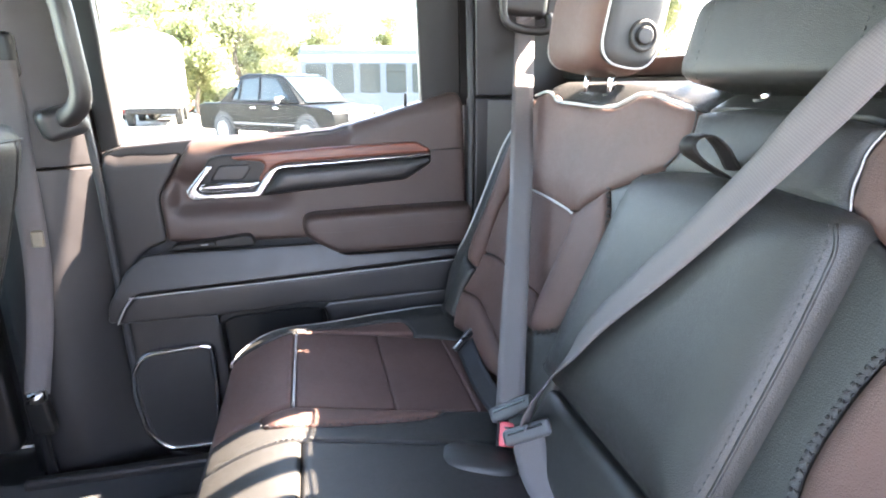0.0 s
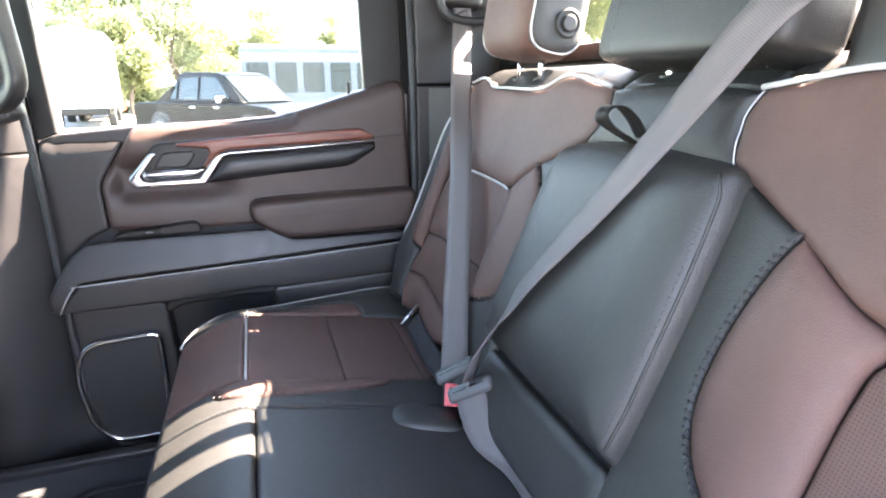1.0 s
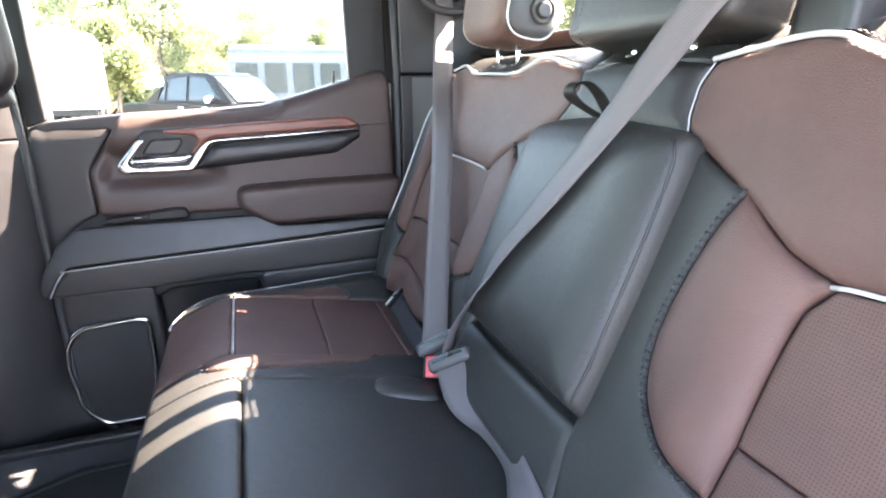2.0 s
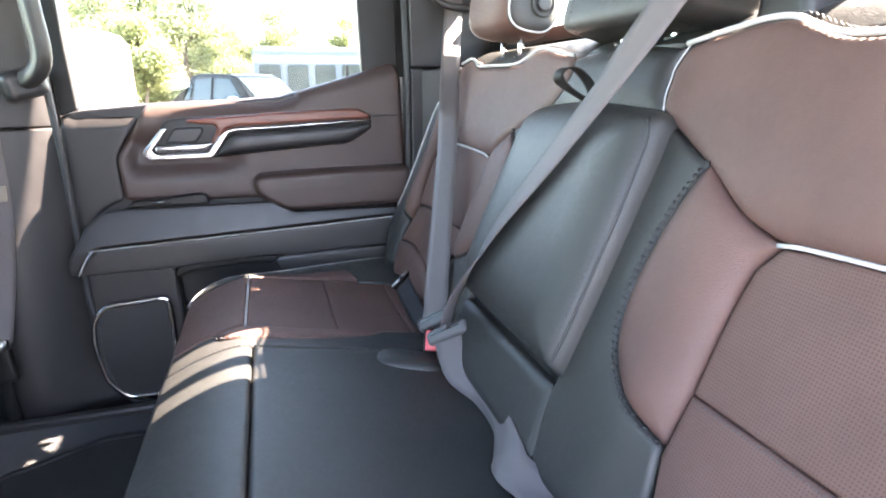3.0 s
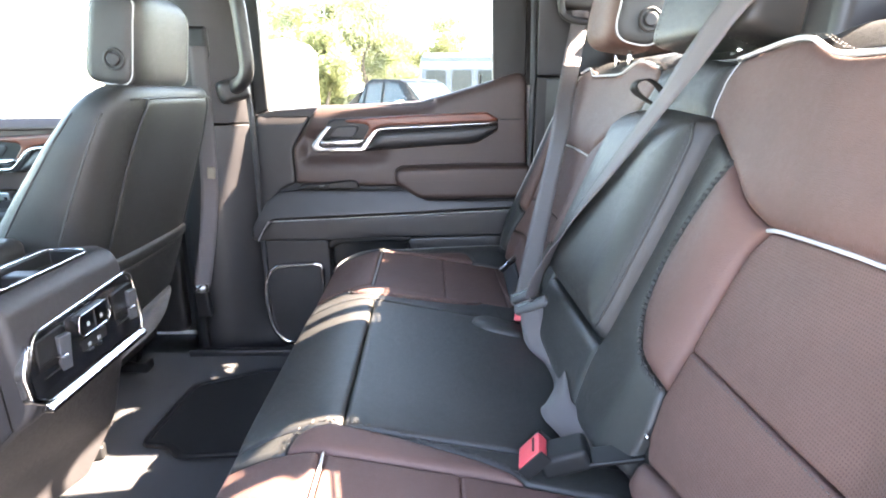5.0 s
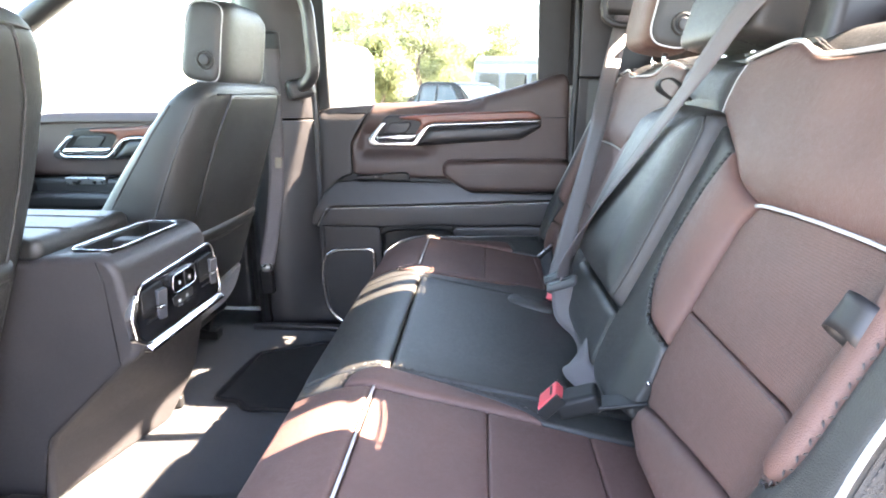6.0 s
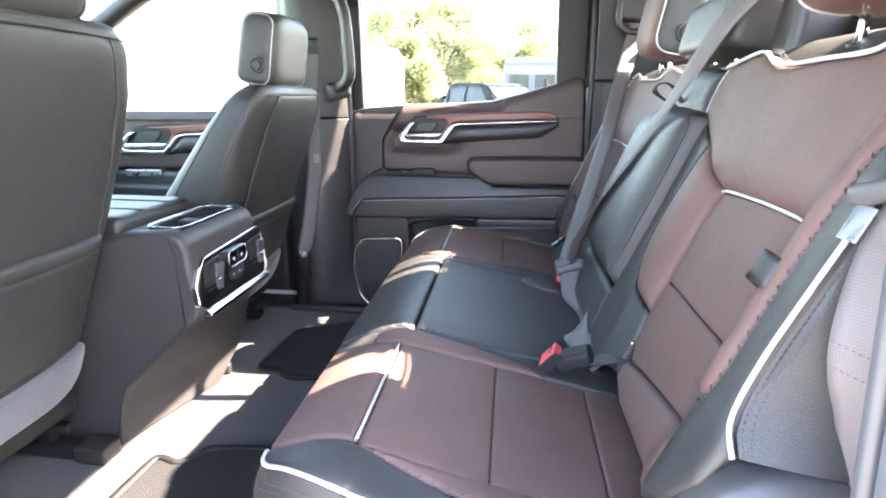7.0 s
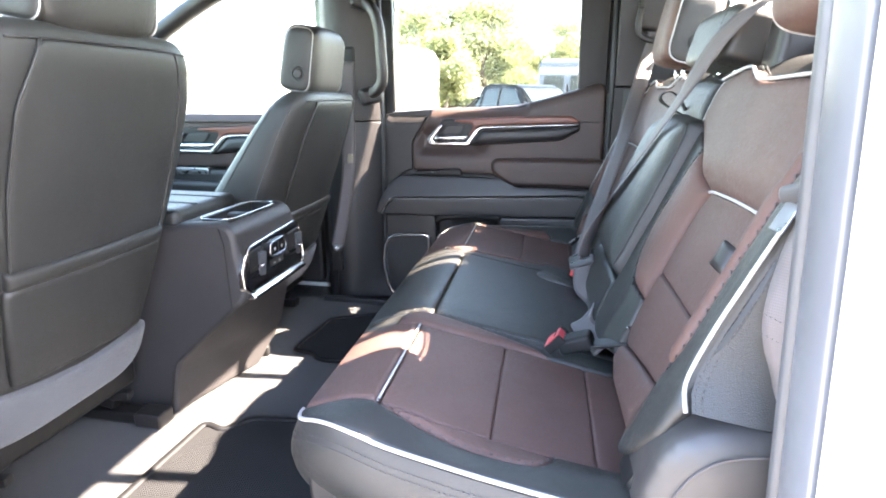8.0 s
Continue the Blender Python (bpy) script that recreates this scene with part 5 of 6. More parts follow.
for yc in (-0.088, 0.118):
    part("vent_frame", prism(rounded([(yc - 0.036, 0.352), (yc + 0.036, 0.352), (yc + 0.036, 0.428), (yc - 0.030, 0.424)], 0.006, 3), "yz", -0.500, -0.492, 0.001, 1), TRIM_DARK, console)
    part("vent_cheek", block((0.010, 0.022, 0.060), pose(-0.4895, yc + 0.020, 0.388, 0, 7, -14), 0.002, 2), CHEEK, console, "charcoal vent cheek")
    for i in range(3):
        part("vent_slat", block((0.008, 0.040, 0.0025), pose(-0.494 - 0.001 * i, yc - 0.010, 0.368 + 0.021 * i, 0, 25, 0), 0.0006, 1), TRIM_DARK, console)
    part("vent_tab", block((0.012, 0.014, 0.005), pose(-0.482, yc + 0.004, 0.389), 0.0015, 2), CHROME, console, "chrome vent tab")
part("heat_switch", prism(rounded([(-0.030, 0.402), (-0.022, 0.392), (0.052, 0.392), (0.060, 0.402), (0.056, 0.430), (-0.026, 0.428)], 0.004, 3), "yz", -0.500, -0.486, 0.002, 2), GLOSS, console, "seat heater switch")
sw = resample([Vector((-0.485, q.x, q.y)) for q in rounded([(-0.030, 0.402), (-0.022, 0.392), (0.052, 0.392), (0.060, 0.402), (0.056, 0.430), (-0.026, 0.428)], 0.004, 3)], 0.006, closed=True)
part("switch_ring", tube(sw, 0.0013, 6, True), CHROME, console)
part("switch_split", block((0.003, 0.0015, 0.030), pose(-0.4855, 0.015, 0.411), 0.0003, 1), TRIM, console)
for y in (-0.004, 0.034):
    part("switch_mark", block((0.0012, 0.006, 0.007), pose(-0.4852, y, 0.408), 0.0003, 1), WHITE_MARK, console)
part("port_plate", block((0.006, 0.075, 0.040), pose(-0.4935, 0.014, 0.362), 0.002, 2), TRIM_DARK, console)
for y in (-0.002, 0.026):
    part("usb_port", block((0.003, 0.014, 0.006), pose(-0.489, y, 0.360), 0.001, 1), GLOSS, console)
    part("port_mark", block((0.0012, 0.008, 0.006), pose(-0.4898, y, 0.371), 0.0003, 1), WHITE_MARK, console)
# cup holder tray
tray = rounded([(-0.600, -0.125), (-0.545, -0.125), (-0.530, -0.108), (-0.530, 0.096), (-0.545, 0.113), (-0.600, 0.113), (-0.610, 0.100), (-0.610, -0.112)], 0.014)
part("cup_tray", slab(-0.605, -0.535, -0.119, 0.107, 0.4305, 0.436, 0.001), TRIM_DARK, console, "black cup holder floor")
for x0, x1, y0, y1 in ((-0.6055, -0.602, -0.118, 0.106), (-0.538, -0.5345, -0.118, 0.106), (-0.600, -0.540, -0.1195, -0.116), (-0.600, -0.540, 0.104, 0.1075)):
    part("well_wall", slab(x0, x1, y0, y1, 0.436, 0.503, 0.001), TRIM_DARK, console)
trayline = resample([Vector((q.x, q.y, 0.505)) for q in tray], 0.008, closed=True)
part("tray_ring", tube(trayline, 0.0017, 8, True), CHROME, console, "thin chrome ring")
for y in (-0.066, 0.058):
    ring = [Vector((-0.570 + 0.029 * math.cos(a), y + 0.040 * math.sin(a), 0.480)) for a in [2 * math.pi * k / 32 for k in range(32)]]
    part("cup_rim", tube(ring, 0.003, 8, True), TRIM_DARK, console)
part("cup_divider", block((0.064, 0.036, 0.060), pose(-0.570, -0.004, 0.467), 0.006), TRIM, console)
part("foot_cover", block((0.04, 0.03, 0.035), pose(-0.655, 0.205, 0.017, 0, 0, 20), 0.008), TRIM_DARK, console)


# ---- floor mats ----
def floor_mat(poly, label):
    m = thing("floor_mat", label, "floor mat", "floor mats")
    n = Nodes("mat_surface")
    nib = n.node("ShaderNodeTexVoronoi", Vector=n.coord, Scale=190.0, Randomness=0.0)
    bump = n.span(nib.outputs["Distance"], 1.0, 0.0, 0.1, 0.45)
    mat = n.set(Base_Color=n.mix(n.noise(30.0), rgb(0.006, 0.006, 0.0065), rgb(0.012, 0.012, 0.0125)), Roughness=0.55, Specular_IOR_Level=0.35, Normal=n.bump(bump, 0.7, 0.002))
    patch("panel", lambda x, y: (x, y, 0.006), rounded(poly, 0.02), mat, m, puff=0.004, r=0.01, step=0.03, skirt=0.006)
    loop = resample([Vector((q.x, q.y, 0.011)) for q in rounded(poly, 0.02)], 0.012, closed=True)
    part("rim", sweep(loop, [(-0.010, -0.004), (-0.006, 0.004), (0.006, 0.004), (0.010, -0.004)], [Vector((0, 0, 1))] * len(loop), closed=True), MAT_RUBBER, m, "raised rubber rim")
    return m


floor_mat([(-0.555, 0.505), (-0.383, 0.593), (-0.12, 0.60), (-0.12, 0.215), (-0.470, 0.195), (-0.505, 0.235), (-0.568, 0.240)], "black ribbed rubber mat behind the passenger seat")
floor_mat([(-0.605, -0.185), (-0.545, -0.208), (-0.505, -0.145), (-0.395, -0.131), (-0.12, -0.14), (-0.12, -0.64), (-0.62, -0.66)], "black ribbed rubber mat behind the driver seat")


# ---- belts and their fittings ----
def belt(label, group="seat belts"):
    return thing("seat_belt", label, "seat belt", group)


TONGUE = plastic("tongue_grey", (0.055, 0.053, 0.054), 0.45)


def tongue(parent, at, across, up):
    """A belt tongue: its long side lies across the belt, its flat side faces up."""
    x = Vector(across).normalized()
    z = (Vector(up) - x * Vector(up).dot(x)).normalized()
    y = z.cross(x)
    if y.z > 0:
        x, y = -x, -y
    m = Matrix.Translation(at) @ Matrix((x, y, z)).transposed().to_4x4()
    part("tongue", block((0.074, 0.024, 0.017), m, 0.0075, 4), TONGUE, parent, "charcoal belt tongue")
    part("tongue_slot", block((0.054, 0.004, 0.0180), m @ pose(0, -0.004, 0), 0.0005, 1), GLOSS, parent)
    part("tongue_blade", block((0.024, 0.020, 0.003), m @ pose(0, 0.016, -0.003), 0.001, 2), TRIM_DARK, parent)


far_belt = belt("taupe shoulder belt hanging from the rear pillar, passenger side")
A, Bq = Vector((0.500, 0.768, 0.965)), Vector((0.278, 0.196, 0.381))
face = Vector((-0.55, -0.60, 0.55))
part("webbing", strap([A + Vector((0.002, 0.004, 0.03)), A, A.lerp(Bq, 0.18) + Vector((0, 0, -0.004)), A.lerp(Bq, 0.34) + Vector((0.002, 0, -0.009)), A.lerp(Bq, 0.5) + Vector((0.004, 0, -0.012)), A.lerp(Bq, 0.85) + Vector((0, 0, -0.004)), Bq], [(-0.05, -0.90, 0.4), (0.0, -0.80, 0.6), (0.0, -0.72, 0.69), (0.0, -0.72, 0.69), face, face, face], 0.045, 10), WEB, far_belt, "taupe woven webbing")
part("guide_loop", tube(curve([(0.452, 0.772, 1.07), (0.447, 0.770, 1.02), (0.455, 0.768, 0.985), (0.49, 0.764, 0.968), (0.545, 0.760, 0.966), (0.556, 0.762, 0.985), (0.552, 0.766, 1.0)], 6), 0.010, 10), TRIM, far_belt, "charcoal belt guide")
part("guide_cover", block((0.12, 0.03, 0.16), pose(0.505, 0.785, 1.075, 0, 6, 0), 0.02, 4), TRIM, far_belt)
# Shade on the lap part is put into a darker webbing colour.
part("lap_webbing", strap([(0.278, 0.205, 0.372), (0.288, 0.26, 0.338), (0.284, 0.34, 0.330), (0.284, 0.42, 0.337), (0.286, 0.49, 0.347)], [(-0.5, -0.5, 0.7), (-0.6, -0.3, 0.7), (-0.7, -0.1, 0.65), (-0.7, -0.1, 0.65), (-0.6, -0.1, 0.75)], 0.040, 8), webbing("webbing_shaded", (0.020, 0.020, 0.022), 0.0), far_belt, "taupe lap webbing, darkened for shade")
part("lap_anchor", block((0.052, 0.018, 0.008), pose(0.284, 0.498, 0.350, 0, -35, 25), 0.003), TRIM_DARK, far_belt, "black lap belt anchor")
part("anchor_pin", tube([(0.262, 0.484, 0.342), (0.303, 0.502, 0.372)], 0.0025, 8), SATIN, far_belt)
tongue(far_belt, Bq + Vector((0.001, -0.005, 0.0)), (0.055, -0.028, 0.037), (-0.45, -0.65, 0.6))

mid_belt = belt("taupe centre belt crossing the folded armrest")
line = [(0.575, -0.262, 0.940), (0.520, -0.205, 0.945), (0.470, -0.148, 0.895), (0.440, -0.108, 0.830), (0.415, -0.075, 0.770), (0.378, -0.028, 0.690), (0.336, 0.042, 0.590), (0.318, 0.070, 0.540), (0.306, 0.092, 0.500), (0.286, 0.118, 0.442), (0.281, 0.134, 0.402), (0.281, 0.130, 0.388)]
ups = [(-0.2, -0.1, 1.0), (-0.4, -0.3, 0.85), (-0.8, -0.45, 0.4), (-0.85, -0.42, 0.35), (-0.92, -0.14, 0.35), (-0.93, -0.02, 0.35), (-0.873, 0.15, 0.46), (-0.81, 0.28, 0.52), (-0.66, 0.58, 0.45), (-0.60, 0.62, 0.45), (-0.60, 0.62, 0.45), (-0.60, 0.62, 0.45)]
part("webbing", strap(line, ups, 0.041, 10), WEB, mid_belt, "taupe woven webbing")
lap = [(0.280, 0.130, 0.382), (0.277, 0.100, 0.360), (0.280, 0.065, 0.342), (0.297, 0.015, 0.335), (0.291, -0.065, 0.340), (0.274, -0.130, 0.343), (0.264, -0.172, 0.342), (0.276, -0.205, 0.338), (0.302, -0.255, 0.325)]
lap_up = [(-0.5, -0.6, 0.6), (-0.55, -0.5, 0.65), (-0.6, -0.3, 0.7), (-0.9, -0.1, 0.4), (-0.95, 0.1, 0.25), (-0.8, 0.1, 0.6), (-0.4, -0.3, 0.85), (-0.2, -0.5, 0.85), (-0.5, -0.4, 0.75)]
part("lap_webbing", strap(lap, lap_up, 0.047, 10), WEB, mid_belt)
tongue(mid_belt, Vector((0.279, 0.126, 0.383)), (0.055, -0.030, 0.034), (-0.45, -0.65, 0.6))

housing = thing("belt_housing", "charcoal plastic belt housing behind the centre backrest", "belt housing")
part("shell", block((0.100, 0.075, 0.145), pose(0.578, -0.208, 0.868, 0, 6, 0), 0.018, 4), TRIM, housing)
part("slot", block((0.030, 0.056, 0.010), pose(0.575, -0.208, 0.938, 0, 6, 0), 0.003, 2), TRIM_DARK, housing)

near_belt = belt("taupe belt hanging beside the driver side backrest")
line = [(0.50, -0.735, 0.96), (0.428, -0.722, 0.76), (0.409, -0.721, 0.69), (0.405, -0.724, 0.655), (0.401, -0.731, 0.59), (0.405, -0.730, 0.555), (0.416, -0.726, 0.50), (0.423, -0.726, 0.42), (0.420, -0.720, 0.24)]
part("webbing", strap(line, [(-0.9, -0.3, 0.2), (-0.92, 0.2, 0.2), (-0.93, 0.30, 0.1), (-0.92, -0.15, 0.0), (-0.72, -0.69, 0), (-0.75, -0.66, 0), (-0.92, -0.15, 0), (-0.93, 0.05, 0), (-0.93, 0.05, 0)], 0.037, 8), WEB, near_belt, "taupe woven webbing")
part("tongue", block((0.018, 0.046, 0.018), look((0.405, -0.712, 0.703), (0.398, -0.690, 0.770), 0), 0.007, 3), TONGUE, near_belt, "charcoal belt tongue")
part("tongue_blade", block((0.003, 0.016, 0.030), pose(0.395, -0.711, 0.678, 8, 26, 30), 0.001, 2), SATIN, near_belt, "steel tongue blade")
for z in (0.565, 0.585):
    part("stitching", stitches([(0.384, -0.717, z), (0.398, -0.7325, z - 0.004), (0.412, -0.746, z - 0.008)], 0.003, 0.002, 0.0005), WEB, near_belt)

front_belt = belt("taupe front passenger belt along the middle pillar")
part("webbing", strap([(-0.545, 0.755, 0.90), (-0.548, 0.754, 0.72), (-0.552, 0.748, 0.52), (-0.575, 0.748, 0.36), (-0.598, 0.735, 0.235), (-0.602, 0.732, 0.215)], [(0.3, -0.9, 0)] * 6, 0.047, 8), WEB, front_belt, "taupe woven webbing")
part("slot_frame", block((0.075, 0.026, 0.085), pose(-0.560, 0.772, 0.910), 0.012, 3), TRIM_DARK, front_belt, "black belt height adjuster")
part("stop_button", block((0.022, 0.012, 0.034), pose(-0.541, 0.742, 0.556, 0, 4, 15), 0.004, 2), plastic("button_tan", (0.16, 0.135, 0.10), 0.5), front_belt, "tan belt stop button")
part("end_fitting", tube([(-0.602, 0.732, 0.222), (-0.602, 0.732, 0.200)], 0.018, 14), SATIN, front_belt)
part("anchor_cover", block((0.045, 0.026, 0.085), pose(-0.604, 0.735, 0.160, 0, -4, 0), 0.008, 3), TRIM_DARK, front_belt, "black anchor cover")
part("cable", tube(curve([(-0.604, 0.738, 0.12), (-0.606, 0.742, 0.06), (-0.602, 0.745, 0.01)], 6), 0.005, 8), TRIM_DARK, front_belt)


BUCKLE = plastic("buckle_black", (0.007, 0.007, 0.007), 0.6, 0.4, spec=0.22)
near_buckle = thing("belt_buckle", "black belt buckle with red press button on the cushion", "belt buckle", "belt buckles")
bm_m = pose(0.222, -0.292, 0.348, 0, -22, -10)
part("housing", block((0.062, 0.044, 0.030), bm_m @ pose(0.024, 0, -0.006), 0.008, 3), BUCKLE, near_buckle)
part("press_button", block((0.036, 0.042, 0.016), bm_m @ pose(-0.012, 0, 0.007, 0, -28, 0), 0.003, 2), RED, near_buckle, "red press button")
part("slot", block((0.003, 0.026, 0.004), bm_m @ pose(-0.012, 0, 0.007, 0, -28, 0) @ pose(0.010, 0, 0.0075), 0.0006, 1), GLOSS, near_buckle, "dark tongue slot")
for t in (-1, 1):
    part("rim", block((0.040, 0.004, 0.018), bm_m @ pose(-0.010, t * 0.0225, 0.0055, 0, -28, 0), 0.0015, 2), BUCKLE, near_buckle)
part("strap_end", block((0.07, 0.034, 0.006), bm_m @ pose(0.08, -0.004, -0.018, 0, 8, 0), 0.002, 2), TRIM_DARK, near_buckle)
far_buckle = copy_thing(near_buckle, pose(0, 0, 0))
far_buckle.matrix_basis = pose(0.283, 0.190, 0.345, 0, -32, 66) @ bm_m.inverted()
mid_buckle = copy_thing(near_buckle, pose(0, 0, 0))
mid_buckle.matrix_basis = pose(0.300, 0.150, 0.322, 0, -20, 75) @ bm_m.inverted()
pouch = thing("buckle_sleeve", "black leather buckle sleeve in the cushion", "sleeve")
part("sleeve", pillow((0.115, 0.075, 0.034), pose(0.222, 0.165, 0.316, -6, 10, -14), 3.0, 28, 14), BLACK, pouch)

# grab handle on the middle pillar
grab = thing("grab_handle", "charcoal grab handle on the middle pillar", "handle")
bar = curve([(-0.490, 0.785, 1.100), (-0.462, 0.752, 1.085), (-0.432, 0.722, 1.055), (-0.414, 0.712, 1.00), (-0.408, 0.710, 0.93), (-0.404, 0.711, 0.855), (-0.411, 0.716, 0.822), (-0.434, 0.734, 0.800), (-0.462, 0.765, 0.790)], 7)
part("grip", sweep(bar, [(0.017 * math.copysign(abs(math.cos(a)) ** 0.7, math.cos(a)), 0.0185 * math.copysign(abs(math.sin(a)) ** 0.7, math.sin(a))) for a in [2 * math.pi * k / 18 for k in range(18)]]), TRIM, grab)
part("foot", block((0.085, 0.060, 0.062), pose(-0.468, 0.776, 0.784, 0, -14, 30), 0.018, 4), TRIM, grab)
part("foot", block((0.075, 0.050, 0.060), pose(-0.500, 0.788, 1.105, 0, 14, 30), 0.018, 4), TRIM, grab)

# moulded cover at the foot of the driver side backrest
cover = thing("hinge_cover", "charcoal moulded cover below the driver side backrest", "trim cover")
cover_poly = [(0.285, 0.22), (0.289, 0.33)] + curve([(0.291, 0.367), (0.300, 0.404), (0.314, 0.433), (0.338, 0.453), (0.372, 0.461), (0.43, 0.463)], 5) + [(0.455, 0.45), (0.455, 0.22)]
patch("shell", lambda x, z: (x, -0.720, z), [(q[0], q[1]) for q in cover_poly], plastic("cover_grey", (0.028, 0.026, 0.025), 0.5), cover, puff=0.026, r=0.05, step=0.012, skirt=0.075)
arc = curve([(0.312, 0.30), (0.316, 0.36), (0.330, 0.40), (0.356, 0.428), (0.39, 0.440), (0.44, 0.444)], 6)
part("accent", tube([(q.x, -0.7455, q.y) for q in arc], 0.0013, 6), THREAD, cover)


# ---- outside: the parking lot ----
def ground_material():
    n = Nodes("asphalt_pale")
    grit = n.noise(40.0, 6.0, 0.7)
    worn = n.noise(0.35, 5.0)
    colour = n.mix(n.span(grit, 0.0, 1.0), rgb(0.20, 0.19, 0.178), rgb(0.27, 0.258, 0.24))
    colour = n.mix(n.span(worn, 0.0, 0.5), colour, rgb(0.16, 0.152, 0.142))
    return n.set(Base_Color=colour, Roughness=0.92, Normal=n.bump(grit, 0.5, 0.01))


bm = bmesh.new()
bmesh.ops.create_grid(bm, x_segments=8, y_segments=8, size=600.0, matrix=pose(0, 0, GROUND))
structure("ground", bm, ground_material(), "pale sunlit asphalt of a parking lot")

# Added out of view: keeps low sky light out of the doorway.
WALL = plastic("wall_plaster", (0.42, 0.41, 0.39), 0.9, 0.4, 60.0)
structure("wall_sky_block", slab(-16.0, 16.0, -6.5, -6.0, GROUND - 0.05, 1.6), WALL, "added plain wall, out of view, that blocks low sky light")

LEAF = Nodes("leaf_green")
info = LEAF.tree.nodes.new("ShaderNodeNewGeometry").outputs["Random Per Island"]
leaf_tint = LEAF.mix(info, rgb(0.13, 0.155, 0.070), rgb(0.25, 0.265, 0.125))
LEAF.set(Base_Color=leaf_tint, Roughness=0.6)
leaf_through = LEAF.node("ShaderNodeBsdfTranslucent", Color=leaf_tint)
leaf_both = LEAF.node("ShaderNodeMixShader", Fac=0.45)
LEAF.tree.links.new(LEAF.bsdf.outputs[0], leaf_both.inputs[1])
LEAF.tree.links.new(leaf_through.outputs[0], leaf_both.inputs[2])
LEAF.tree.links.new(leaf_both.outputs[0], LEAF.out.inputs[0])
LEAF = LEAF.mat
BARK = plastic("bark", (0.11, 0.085, 0.065), 0.9, 0.8, 40.0)
DARK_PAINT = plastic("car_paint_dark", (0.0030, 0.0036, 0.0042), 0.35, 0.0)
DARK_PAINT.node_tree.nodes["Principled BSDF"].inputs["Specular IOR Level"].default_value = 0.06
PALE_PAINT = plastic("paint_pale_blue", (0.042, 0.056, 0.076), 0.5, 0.0)
WHITE_PAINT = plastic("paint_white", (0.80, 0.80, 0.78), 0.4, 0.0)
RED_PAINT = plastic("car_paint_red", (0.20, 0.025, 0.02), 0.3, 0.0)
TYRE = plastic("tyre_rubber", (0.02, 0.02, 0.02), 0.8, 0.4)
RIM = plastic("wheel_rim_grey", (0.10, 0.10, 0.105), 0.4, 0.0)
CAR_GLASS = plastic("car_glass_dark", (0.02, 0.03, 0.033), 0.10, 0.0)
BUS_GLASS = plastic("bus_glass_dark", (0.028, 0.034, 0.034), 0.25, 0.0)
BUS_GLASS.node_tree.nodes["Principled BSDF"].inputs["Specular IOR Level"].default_value = 0.10
CAR_GLASS.node_tree.nodes["Principled BSDF"].inputs["Specular IOR Level"].default_value = 0.14


def wheel(parent, x, y, r=0.40):
    s = 1 if y > 0 else -1
    t = part("wheel", disc((x, y, r), (0, 1, 0), r, 0.27, 32, 0.04), TYRE, parent)
    part("rim", disc((x, y + s * 0.125, r), (0, 1, 0), r * 0.66, 0.04, 24, 0.01), RIM, t)
    for i in range(6):
        a = i * math.pi / 3
        part("spoke", block((r * 0.55, 0.03, 0.06), pose(x, y + s * 0.15, r) @ pose(0, 0, 0, 0, math.degrees(a), 0) @ pose(r * 0.33, 0, 0), 0.01, 1), RIM, t)


